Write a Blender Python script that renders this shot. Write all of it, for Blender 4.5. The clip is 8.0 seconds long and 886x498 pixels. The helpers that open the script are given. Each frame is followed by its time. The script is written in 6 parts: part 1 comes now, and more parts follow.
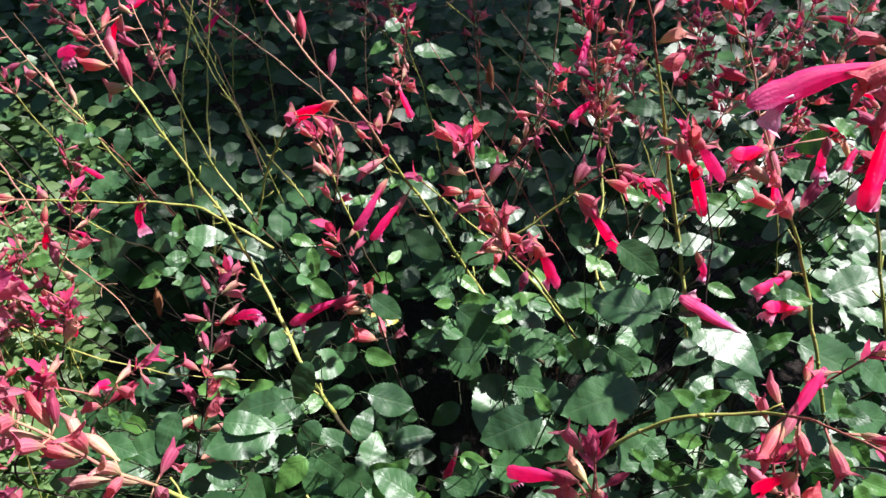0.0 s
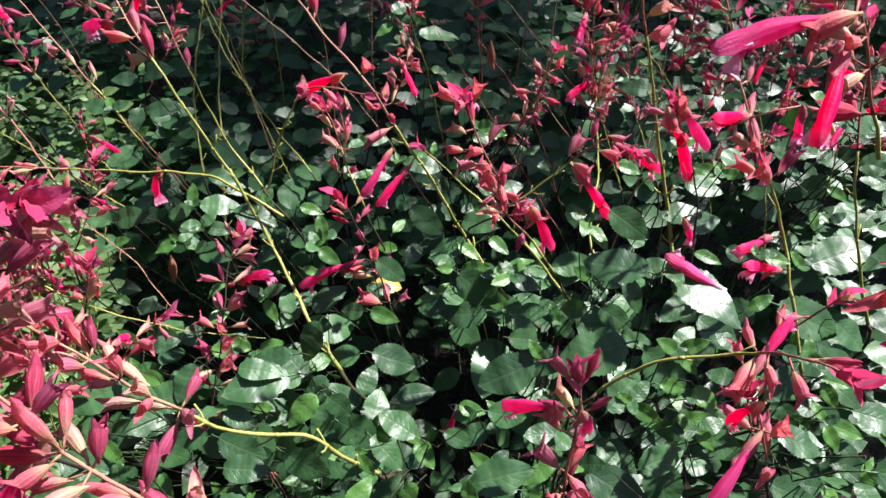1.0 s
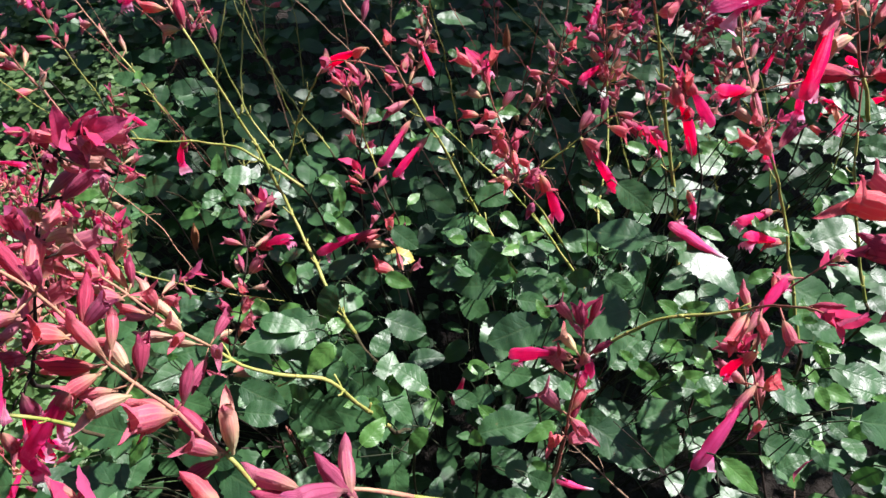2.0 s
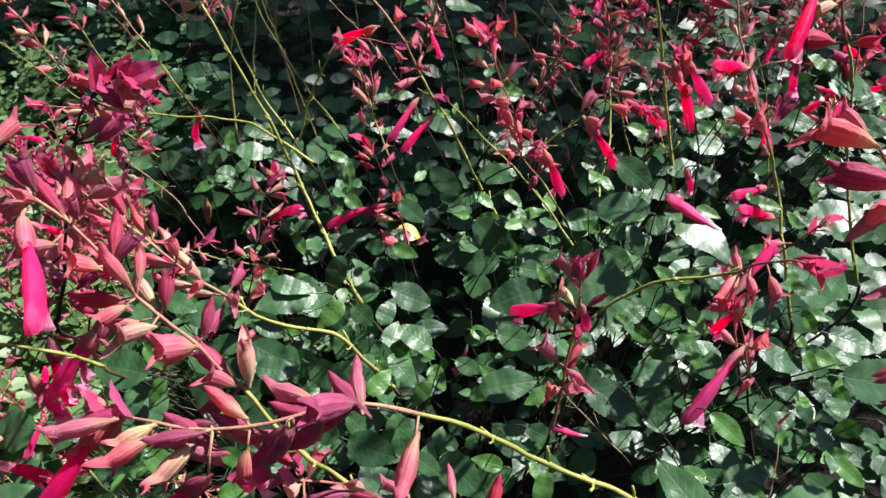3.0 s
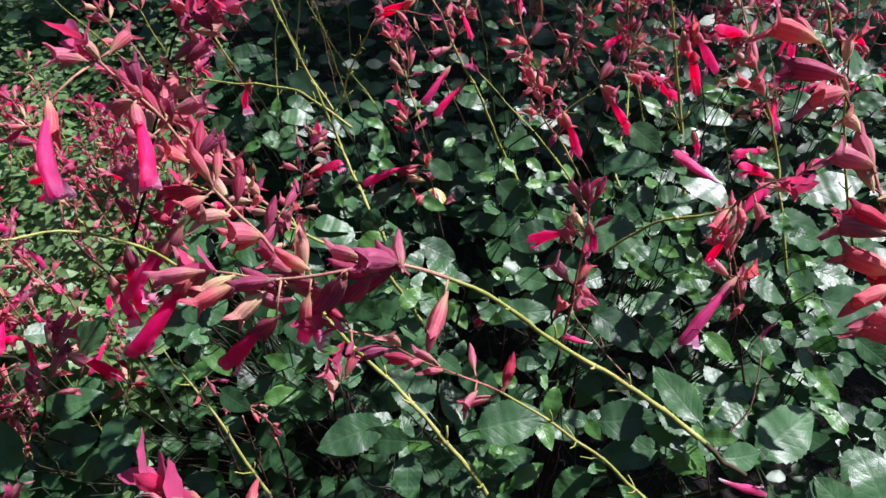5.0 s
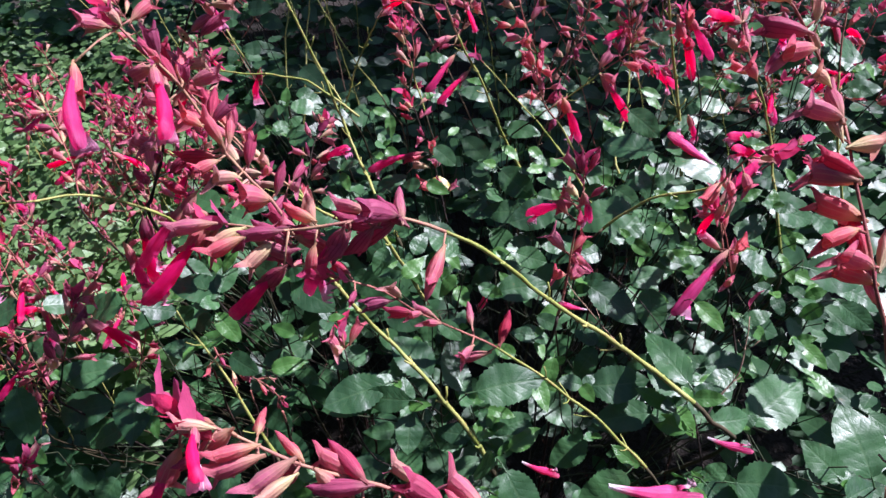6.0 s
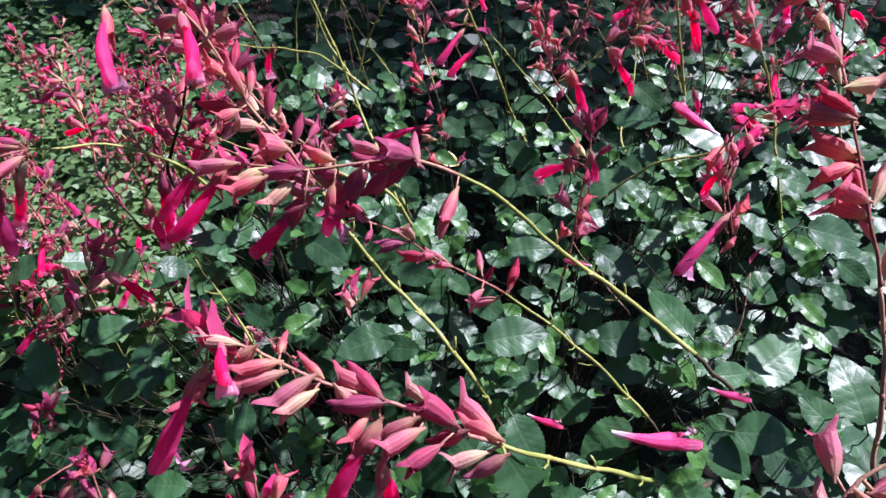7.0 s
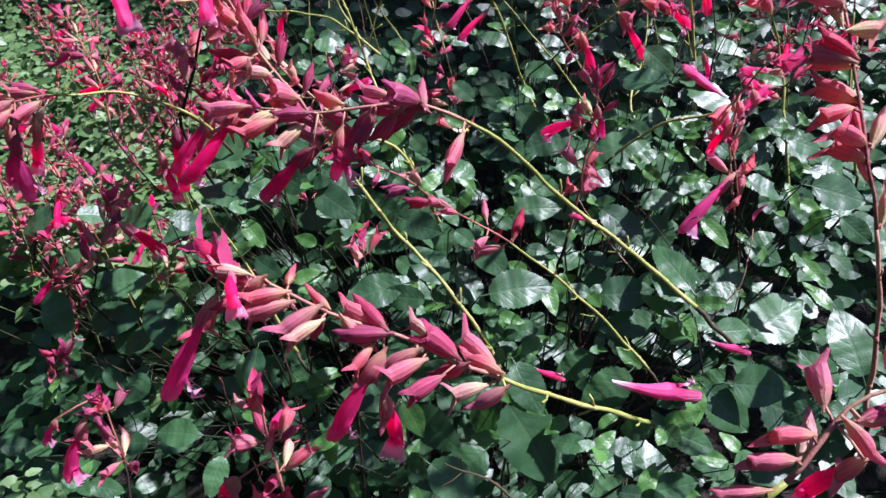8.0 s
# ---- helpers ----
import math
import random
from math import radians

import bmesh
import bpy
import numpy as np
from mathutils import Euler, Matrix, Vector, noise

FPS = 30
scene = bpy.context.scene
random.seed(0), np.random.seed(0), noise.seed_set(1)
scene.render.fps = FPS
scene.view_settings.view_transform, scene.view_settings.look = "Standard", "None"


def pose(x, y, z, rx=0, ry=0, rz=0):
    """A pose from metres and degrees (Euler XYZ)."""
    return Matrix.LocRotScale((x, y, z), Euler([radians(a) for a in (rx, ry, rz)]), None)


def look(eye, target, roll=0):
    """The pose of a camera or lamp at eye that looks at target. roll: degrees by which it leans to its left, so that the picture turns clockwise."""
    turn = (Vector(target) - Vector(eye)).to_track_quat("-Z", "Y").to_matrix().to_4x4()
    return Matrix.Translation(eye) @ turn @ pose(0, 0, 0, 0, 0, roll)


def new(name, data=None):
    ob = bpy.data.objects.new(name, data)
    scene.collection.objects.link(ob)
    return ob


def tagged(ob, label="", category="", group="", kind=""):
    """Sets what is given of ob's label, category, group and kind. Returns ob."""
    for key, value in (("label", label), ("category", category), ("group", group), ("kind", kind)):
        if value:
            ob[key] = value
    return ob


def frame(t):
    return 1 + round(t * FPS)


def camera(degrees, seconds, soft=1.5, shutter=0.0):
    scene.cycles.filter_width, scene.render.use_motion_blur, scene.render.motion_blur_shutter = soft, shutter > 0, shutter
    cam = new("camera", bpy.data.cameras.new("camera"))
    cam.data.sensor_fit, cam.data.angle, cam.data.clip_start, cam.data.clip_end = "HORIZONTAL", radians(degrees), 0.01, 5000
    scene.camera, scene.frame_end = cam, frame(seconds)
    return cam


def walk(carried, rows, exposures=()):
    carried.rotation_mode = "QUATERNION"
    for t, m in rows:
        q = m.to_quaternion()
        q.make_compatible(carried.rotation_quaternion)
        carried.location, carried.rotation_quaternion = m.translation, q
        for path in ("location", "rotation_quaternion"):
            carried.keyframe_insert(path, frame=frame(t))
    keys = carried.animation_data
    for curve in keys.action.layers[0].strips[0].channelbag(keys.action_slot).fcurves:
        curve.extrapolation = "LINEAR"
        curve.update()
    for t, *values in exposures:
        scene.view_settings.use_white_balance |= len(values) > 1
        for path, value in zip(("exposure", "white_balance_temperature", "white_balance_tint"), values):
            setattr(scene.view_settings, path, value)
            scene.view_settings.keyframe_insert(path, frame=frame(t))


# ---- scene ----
cam = camera(62.8, 8.0)
PATH = [
    (0, (0.028, 0.016, 1.161), (-0.021, 1.6, -0.058), -0.9),
    (0.5, (0.028, -0.001, 1.162), (-0.023, 1.581, -0.061), -0.6),
    (1, (0.029, -0.019, 1.161), (-0.025, 1.56, -0.065), -0.5),
    (1.5, (0.028, -0.035, 1.16), (-0.042, 1.542, -0.068), -0.2),
    (3, (0.029, -0.076, 1.152), (-0.063, 1.501, -0.074), 1.0),
    (3.5, (0.031, -0.092, 1.152), (-0.071, 1.485, -0.074), 1.0),
    (4, (0.032, -0.11, 1.151), (-0.088, 1.469, -0.07), 1.1),
    (4.5, (0.03, -0.129, 1.149), (-0.108, 1.456, -0.063), 1.4),
    (6, (0.04, -0.171, 1.138), (-0.141, 1.435, -0.04), 1.2),
    (6.5, (0.037, -0.186, 1.133), (-0.141, 1.423, -0.041), 1.7),
    (7, (0.039, -0.196, 1.126), (-0.148, 1.406, -0.057), 1.8),
    (7.5, (0.036, -0.202, 1.123), (-0.149, 1.378, -0.089), 2.2),
    (8, (0.044, -0.211, 1.117), (-0.167, 1.356, -0.107), 2.0),
]
walk(cam, [(t, look(eye, target, roll)) for t, eye, target, roll in PATH], [(0, 1.58, 6300, 19), (1.5, 1.5, 6300, 19), (3, 1.3, 6250, 20), (4.5, 1.05, 6100, 22), (6, 1.27, 5700, 28), (8, 1.32, 5600, 31)])


# ---- light ----
world = bpy.data.worlds.new("sky")
scene.world = world
world.use_nodes = True
wn = world.node_tree.nodes
sky = wn.new("ShaderNodeTexSky")
sky.sky_type = "NISHITA"
sky.sun_disc = False
SUN_UP, SUN_TURN = 57.0, 68.0   # degrees above the horizon, degrees to the right of straight ahead
sky.sun_elevation, sky.sun_rotation = radians(SUN_UP), radians(SUN_TURN)
world.node_tree.links.new(sky.outputs[0], wn["Background"].inputs[0])
wn["Background"].inputs[1].default_value = 0.046
sun = new("sun", bpy.data.lights.new("sun", "SUN"))
sun.data.energy, sun.data.angle, sun.data.color = 5.0, radians(1.2), (1.0, 0.97, 0.92)
sun_way = Vector((math.sin(radians(SUN_TURN)) * math.cos(radians(SUN_UP)), math.cos(radians(SUN_TURN)) * math.cos(radians(SUN_UP)), math.sin(radians(SUN_UP))))
sun.matrix_world = look(sun_way * 10, (0, 0, 0))


# ---- materials ----
def material(name):
    m = bpy.data.materials.new(name)
    m.use_nodes = True
    n = m.node_tree.nodes
    return m, n, m.node_tree.links, n["Principled BSDF"], n["Material Output"]


def math_node(n, l, op, a, b=None, c=None):
    k = n.new("ShaderNodeMath")
    k.operation = op
    for i, v in enumerate((a, b, c)):
        if v is None:
            continue
        if isinstance(v, (int, float)):
            k.inputs[i].default_value = v
        else:
            l.new(v, k.inputs[i])
    return k.outputs[0]


def mix_colour(n, l, fac, a, b, mode="MIX"):
    k = n.new("ShaderNodeMix")
    k.data_type, k.blend_type = "RGBA", mode
    for slot, v in ((0, fac), (6, a), (7, b)):
        if isinstance(v, (int, float)):
            k.inputs[slot].default_value = v
        elif isinstance(v, tuple):
            k.inputs[slot].default_value = (*v, 1)
        else:
            l.new(v, k.inputs[slot])
    return k.outputs[2]


def noise_node(n, l, scale, detail=3, coords=None, rough=0.55):
    k = n.new("ShaderNodeTexNoise")
    k.inputs["Scale"].default_value, k.inputs["Detail"].default_value, k.inputs["Roughness"].default_value = scale, detail, rough
    if coords is not None:
        l.new(coords, k.inputs["Vector"])
    return k.outputs["Fac"]


def world_coords(n):
    return n.new("ShaderNodeNewGeometry").outputs["Position"]


def ramp(n, l, fac, lo, hi):
    k = n.new("ShaderNodeMapRange")
    k.interpolation_type = "SMOOTHSTEP"
    k.inputs["From Min"].default_value, k.inputs["From Max"].default_value = lo, hi
    l.new(fac, k.inputs["Value"])
    return k.outputs["Result"]


def leaf_material(name, dark, light, vein, through_colour, rough=0.36, share=0.13, island=False, gloss=0.5, veins=7.0):
    m, n, l, p, out = material(name)
    uv = n.new("ShaderNodeUVMap")
    uv.uv_map = "uv"
    sep = n.new("ShaderNodeSeparateXYZ")
    l.new(uv.outputs[0], sep.inputs[0])
    u, v = sep.outputs[0], sep.outputs[1]
    a = math_node(n, l, "ABSOLUTE", math_node(n, l, "SUBTRACT", math_node(n, l, "MULTIPLY", v, 2.0), 1.0))
    ribs = math_node(n, l, "ABSOLUTE", math_node(n, l, "SUBTRACT", math_node(n, l, "FRACT", math_node(n, l, "SUBTRACT", math_node(n, l, "MULTIPLY", u, veins), math_node(n, l, "MULTIPLY", a, 1.9))), 0.5))
    side = ramp(n, l, ribs, 0.4, 0.5)
    side = math_node(n, l, "MULTIPLY", side, math_node(n, l, "SUBTRACT", 1.0, math_node(n, l, "MULTIPLY", a, 0.75)))
    mid = math_node(n, l, "SUBTRACT", 1.0, ramp(n, l, a, 0.015, 0.07))
    net = n.new("ShaderNodeTexVoronoi")
    net.feature = "DISTANCE_TO_EDGE"
    net.inputs["Scale"].default_value = 1.0
    stretch = n.new("ShaderNodeMapping")
    stretch.inputs["Scale"].default_value = (22, 14, 1)
    l.new(uv.outputs[0], stretch.inputs[0])
    l.new(stretch.outputs[0], net.inputs["Vector"])
    mesh_lines = math_node(n, l, "SUBTRACT", 1.0, ramp(n, l, net.outputs["Distance"], 0.02, 0.16))
    rib = math_node(n, l, "MAXIMUM", math_node(n, l, "MULTIPLY", side, 0.4), math_node(n, l, "MULTIPLY", mid, 0.75))
    rib = math_node(n, l, "MAXIMUM", rib, math_node(n, l, "MULTIPLY", mesh_lines, 0.12))
    if island:
        rnd = n.new("ShaderNodeNewGeometry").outputs["Random Per Island"]
    else:
        rnd = n.new("ShaderNodeObjectInfo").outputs["Random"]
    pos = world_coords(n)
    grain = noise_node(n, l, 900.0, 3, pos)
    blotch = noise_node(n, l, 60.0, 3, pos)
    tone = math_node(n, l, "ADD", math_node(n, l, "MULTIPLY", rnd, 0.6), math_node(n, l, "MULTIPLY", ramp(n, l, blotch, 0.35, 0.7), 0.4))
    col = mix_colour(n, l, tone, dark, light)
    col = mix_colour(n, l, math_node(n, l, "MULTIPLY", rib, 0.34), col, vein)
    spots = math_node(n, l, "MULTIPLY", ramp(n, l, noise_node(n, l, 160.0, 2, pos), 0.72, 0.8), 0.5)
    col = mix_colour(n, l, spots, col, (0.16, 0.13, 0.05))
    l.new(col, p.inputs["Base Color"])
    l.new(math_node(n, l, "ADD", rough - 0.08, math_node(n, l, "MULTIPLY", grain, 0.2)), p.inputs["Roughness"])
    p.inputs["Specular IOR Level"].default_value = gloss
    groove = math_node(n, l, "MULTIPLY", math_node(n, l, "POWER", math_node(n, l, "MULTIPLY", ribs, 2.0), 3.0), math_node(n, l, "SUBTRACT", 1.0, math_node(n, l, "MULTIPLY", a, 0.6)))
    sunk = math_node(n, l, "MAXIMUM", groove, math_node(n, l, "MULTIPLY", math_node(n, l, "SUBTRACT", 1.0, ramp(n, l, a, 0.0, 0.16)), 1.1))
    pucker = noise_node(n, l, 330.0, 2, pos)
    cells = math_node(n, l, "MULTIPLY", ramp(n, l, net.outputs["Distance"], 0.0, 0.3), 0.15)
    height = math_node(n, l, "ADD", math_node(n, l, "MULTIPLY", pucker, 0.22), math_node(n, l, "SUBTRACT", cells, math_node(n, l, "MULTIPLY", sunk, 0.45)))
    b = n.new("ShaderNodeBump")
    b.inputs["Strength"].default_value, b.inputs["Distance"].default_value = 0.36, 0.0006
    l.new(height, b.inputs["Height"])
    l.new(b.outputs[0], p.inputs["Normal"])
    tr = n.new("ShaderNodeBsdfTranslucent")
    tr.inputs[0].default_value = (*through_colour, 1)
    mx = n.new("ShaderNodeMixShader")
    mx.inputs[0].default_value = share
    l.new(p.outputs[0], mx.inputs[1])
    l.new(tr.outputs[0], mx.inputs[2])
    l.new(mx.outputs[0], out.inputs[0])
    return m


def petal_material(name, base, mouth, end, rough=0.5, share=0.3, ribbed=0.0, island=False, ramp_to=0.35, rib=(0.16, 0.012, 0.03)):
    """base, mouth, end: pigment at the root, along the body and at the tip (by the length of the part)."""
    m, n, l, p, out = material(name)
    uv = n.new("ShaderNodeUVMap")
    uv.uv_map = "uv"
    sep = n.new("ShaderNodeSeparateXYZ")
    l.new(uv.outputs[0], sep.inputs[0])
    u, v = sep.outputs[0], sep.outputs[1]
    pos = world_coords(n)
    if island:
        rnd = n.new("ShaderNodeNewGeometry").outputs["Random Per Island"]
    else:
        rnd = n.new("ShaderNodeObjectInfo").outputs["Random"]
    cell = noise_node(n, l, 220.0, 3, pos)
    col = mix_colour(n, l, ramp(n, l, u, 0.0, ramp_to), base, mouth)
    col = mix_colour(n, l, ramp(n, l, math_node(n, l, "ADD", u, math_node(n, l, "MULTIPLY", cell, 0.15)), 0.85, 1.1), col, end)
    hue = n.new("ShaderNodeHueSaturation")
    l.new(math_node(n, l, "ADD", 0.485, math_node(n, l, "MULTIPLY", rnd, 0.03)), hue.inputs["Hue"])
    l.new(math_node(n, l, "ADD", 0.9, math_node(n, l, "MULTIPLY", rnd, 0.15)), hue.inputs["Saturation"])
    l.new(math_node(n, l, "ADD", 0.6, math_node(n, l, "ADD", math_node(n, l, "MULTIPLY", cell, 0.45), math_node(n, l, "MULTIPLY", rnd, 0.35))), hue.inputs["Value"])
    l.new(col, hue.inputs["Color"])
    col = hue.outputs[0]
    stripe = math_node(n, l, "ABSOLUTE", math_node(n, l, "SUBTRACT", math_node(n, l, "FRACT", math_node(n, l, "MULTIPLY", v, 11.0)), 0.5))
    if ribbed:
        col = mix_colour(n, l, math_node(n, l, "MULTIPLY", ramp(n, l, stripe, 0.28, 0.5), ribbed), col, rib)
    l.new(col, p.inputs["Base Color"])
    p.inputs["Roughness"].default_value = rough
    p.inputs["Specular IOR Level"].default_value = 0.3
    p.inputs["Sheen Weight"].default_value = 0.05
    p.inputs["Sheen Roughness"].default_value = 0.4
    b = n.new("ShaderNodeBump")
    b.inputs["Strength"].default_value, b.inputs["Distance"].default_value = 0.6, 0.0008
    l.new(math_node(n, l, "ADD", math_node(n, l, "MULTIPLY", stripe, 0.5 if ribbed > 0.1 else 0.08), math_node(n, l, "MULTIPLY", noise_node(n, l, 1500.0, 2, pos), 0.5)), b.inputs["Height"])
    l.new(b.outputs[0], p.inputs["Normal"])
    tr = n.new("ShaderNodeBsdfTranslucent")
    l.new(col, tr.inputs[0])
    mx = n.new("ShaderNodeMixShader")
    mx.inputs[0].default_value = share
    l.new(p.outputs[0], mx.inputs[1])
    l.new(tr.outputs[0], mx.inputs[2])
    l.new(mx.outputs[0], out.inputs[0])
    return m


def stalk_material(name, one, two, fleck, rough=0.5):
    m, n, l, p, out = material(name)
    pos = world_coords(n)
    col = mix_colour(n, l, ramp(n, l, noise_node(n, l, 45.0, 3, pos), 0.35, 0.65), one, two)
    col = mix_colour(n, l, math_node(n, l, "MULTIPLY", ramp(n, l, noise_node(n, l, 420.0, 4, pos), 0.52, 0.66), 0.6), col, fleck)
    l.new(col, p.inputs["Base Color"])
    p.inputs["Roughness"].default_value = rough
    p.inputs["Specular IOR Level"].default_value = 0.3
    b = n.new("ShaderNodeBump")
    b.inputs["Strength"].default_value, b.inputs["Distance"].default_value = 0.6, 0.0004
    l.new(noise_node(n, l, 1200.0, 3, pos), b.inputs["Height"])
    l.new(b.outputs[0], p.inputs["Normal"])
    return m


LEAF = leaf_material("salvia leaf", (0.013, 0.046, 0.018), (0.048, 0.132, 0.042), (0.10, 0.17, 0.07), (0.08, 0.28, 0.04), rough=0.41, share=0.12, gloss=0.55)
LEAF_MASS = leaf_material("salvia leaf mass", (0.013, 0.046, 0.018), (0.048, 0.132, 0.042), (0.10, 0.17, 0.07), (0.08, 0.28, 0.04), rough=0.41, share=0.12, gloss=0.55, island=True)
LEAF_YOUNG = leaf_material("young salvia leaf", (0.035, 0.11, 0.024), (0.08, 0.20, 0.04), (0.14, 0.25, 0.07), (0.16, 0.38, 0.05), share=0.2)
LEAF_SMALL = leaf_material("small sage leaf", (0.05, 0.115, 0.035), (0.15, 0.25, 0.085), (0.19, 0.28, 0.12), (0.18, 0.36, 0.07), rough=0.42, share=0.25, island=True, veins=5.0)
LEAF_YELLOW = leaf_material("yellowed leaf", (0.36, 0.27, 0.05), (0.48, 0.38, 0.08), (0.42, 0.34, 0.12), (0.6, 0.45, 0.08))
COROLLA = petal_material("magenta corolla", (0.90, 0.66, 0.74), (0.97, 0.018, 0.26), (0.96, 0.42, 0.62), 0.5, 0.7, ramp_to=0.16, ribbed=0.25, rib=(0.72, 0.006, 0.16))
CALYX = petal_material("dusky pink calyx", (0.54, 0.31, 0.19), (0.62, 0.13, 0.195), (0.56, 0.06, 0.165), 0.55, 0.45, ribbed=0.6, ramp_to=0.5, rib=(0.70, 0.30, 0.28))
MAUVE_CALYX = petal_material("mauve calyx", (0.42, 0.14, 0.14), (0.50, 0.066, 0.145), (0.47, 0.046, 0.15), 0.55, 0.45, ribbed=0.55, ramp_to=0.3, rib=(0.20, 0.015, 0.045))
BUFF_CALYX = petal_material("faded calyx", (0.56, 0.48, 0.24), (0.62, 0.30, 0.24), (0.58, 0.13, 0.20), 0.55, 0.3, ribbed=0.55, ramp_to=0.7, rib=(0.45, 0.16, 0.15))
BRACT = petal_material("rose bract", (0.52, 0.08, 0.16), (0.62, 0.058, 0.185), (0.56, 0.05, 0.17), 0.58, 0.5, ribbed=0.08, rib=(0.66, 0.16, 0.24))
STYLE = petal_material("white style", (0.85, 0.75, 0.78), (0.88, 0.80, 0.82), (0.8, 0.5, 0.6), 0.5, 0.3)
STEM = stalk_material("yellow green stem", (0.20, 0.24, 0.045), (0.33, 0.33, 0.095), (0.27, 0.17, 0.06))
AXIS = stalk_material("maroon flower stalk", (0.22, 0.06, 0.05), (0.34, 0.14, 0.10), (0.12, 0.03, 0.03), 0.6)
BUFF = stalk_material("buff flower stalk", (0.30, 0.13, 0.10), (0.38, 0.22, 0.13), (0.26, 0.08, 0.08), 0.6)
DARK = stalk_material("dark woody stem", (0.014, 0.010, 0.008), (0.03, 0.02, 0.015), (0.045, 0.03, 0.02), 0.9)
SHOOT = stalk_material("green shoot", (0.016, 0.026, 0.010), (0.032, 0.042, 0.018), (0.035, 0.022, 0.012), 0.8)
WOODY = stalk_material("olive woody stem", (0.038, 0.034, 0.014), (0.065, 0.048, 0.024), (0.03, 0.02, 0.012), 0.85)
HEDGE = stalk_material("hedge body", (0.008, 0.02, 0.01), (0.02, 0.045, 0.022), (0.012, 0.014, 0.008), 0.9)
TWIG = stalk_material("dry twig", (0.20, 0.12, 0.08), (0.30, 0.20, 0.13), (0.10, 0.06, 0.05), 0.7)


def soil_material():
    m, n, l, p, out = material("dark soil")
    pos = world_coords(n)
    col = mix_colour(n, l, noise_node(n, l, 9.0, 6, pos), (0.008, 0.006, 0.004), (0.03, 0.022, 0.015))
    l.new(col, p.inputs["Base Color"])
    p.inputs["Roughness"].default_value = 0.95
    b = n.new("ShaderNodeBump")
    b.inputs["Distance"].default_value = 0.02
    l.new(noise_node(n, l, 60.0, 6, pos), b.inputs["Height"])
    l.new(b.outputs[0], p.inputs["Normal"])
    return m


# ---- shapes that are shared ----
def mesh_of(name, verts, faces, uvs, mat=None, smooth=True):
    me = bpy.data.meshes.new(name)
    me.from_pydata(verts, [], faces)
    if uvs:
        lay = me.uv_layers.new(name="uv")
        lay.data.foreach_set("uv", [c for poly in me.polygons for i in poly.vertices for c in uvs[i]])
    me.polygons.foreach_set("use_smooth", [smooth] * len(me.polygons))
    if mat:
        me.materials.append(mat)
    me.update()
    return me


def leaf_shape(rng, width=0.6, rows=22, droop=0.18, fold=0.12, teeth=0.035, cols=4, stalk=0.16):
    """Ovate toothed leaf along x from 0 to 1, upper face to z."""
    verts, faces, uvs = [], [], []
    bend, twist, wave = droop * rng.uniform(0.3, 1.6), rng.uniform(-0.25, 0.25), rng.uniform(0, 6.3)
    side = rng.uniform(-0.12, 0.12)
    lobe, taper = rng.uniform(0.54, 0.68), rng.uniform(0.8, 1.02)
    widest = lobe / (lobe + taper)
    swell = 1 / (widest ** lobe * (1 - widest) ** taper)
    for i in range(rows + 1):
        u = i / rows
        w = 0.5 * width * swell * u ** lobe * (1 - u) ** taper if 0 < u < 1 else 0.012 * (1 - u)
        for j in range(cols + 1):
            v = -1 + 2 * j / cols
            edge = 1 + (teeth * (1 if i % 2 else -1) if abs(v) == 1 and 0 < i < rows else 0)
            x = u - (0.02 if abs(v) == 1 and i % 2 else 0)
            y = v * w * edge + side * (u * u - u)
            z = -bend * u * u + fold * w * 2 * (abs(v) - 0.55 * v * v) * (1.4 - 0.6 * u) + 0.02 * math.sin(wave + u * 15) * abs(v) + twist * y * u
            z += 0.005 * math.cos(u * 44 - abs(v) * 12) * (1 - abs(v)) * abs(v) * 4
            verts.append((x, y, z))
            uvs.append((u, 0.5 + 0.5 * v))
    c = cols + 1
    for i in range(rows):
        for j in range(cols):
            faces.append((i * c + j, i * c + c + j, i * c + c + j + 1, i * c + j + 1))
    k = len(verts)
    for x, r, dz in ((0.03, 0.013, 0.0), (-stalk * 0.5, 0.014, -0.01), (-stalk, 0.017, -0.04)):
        for q in range(3):
            a = q * 2.0944
            verts.append((x, r * math.cos(a), dz + r * math.sin(a)))
            uvs.append((0.0, 0.5))
    for s in range(2):
        for q in range(3):
            faces.append((k + s * 3 + q, k + s * 3 + (q + 1) % 3, k + s * 3 + 3 + (q + 1) % 3, k + s * 3 + 3 + q))
    return verts, faces, uvs


def tube_shape(rings, sides=10):
    """Rings of (x, half height, half width, lift) joined to a skin along x."""
    verts, faces, uvs = [], [], []
    last = len(rings) - 1
    for i, (x, h, w, up) in enumerate(rings):
        for q in range(sides):
            a = 2 * math.pi * q / sides
            verts.append((x, w * math.sin(a), up + h * math.cos(a)))
            uvs.append((max(0.0, min(1.0, x)), q / sides))
    for i in range(last):
        for q in range(sides):
            r = (q + 1) % sides
            faces.append((i * sides + q, i * sides + sides + q, i * sides + sides + r, i * sides + r))
    return verts, faces, uvs


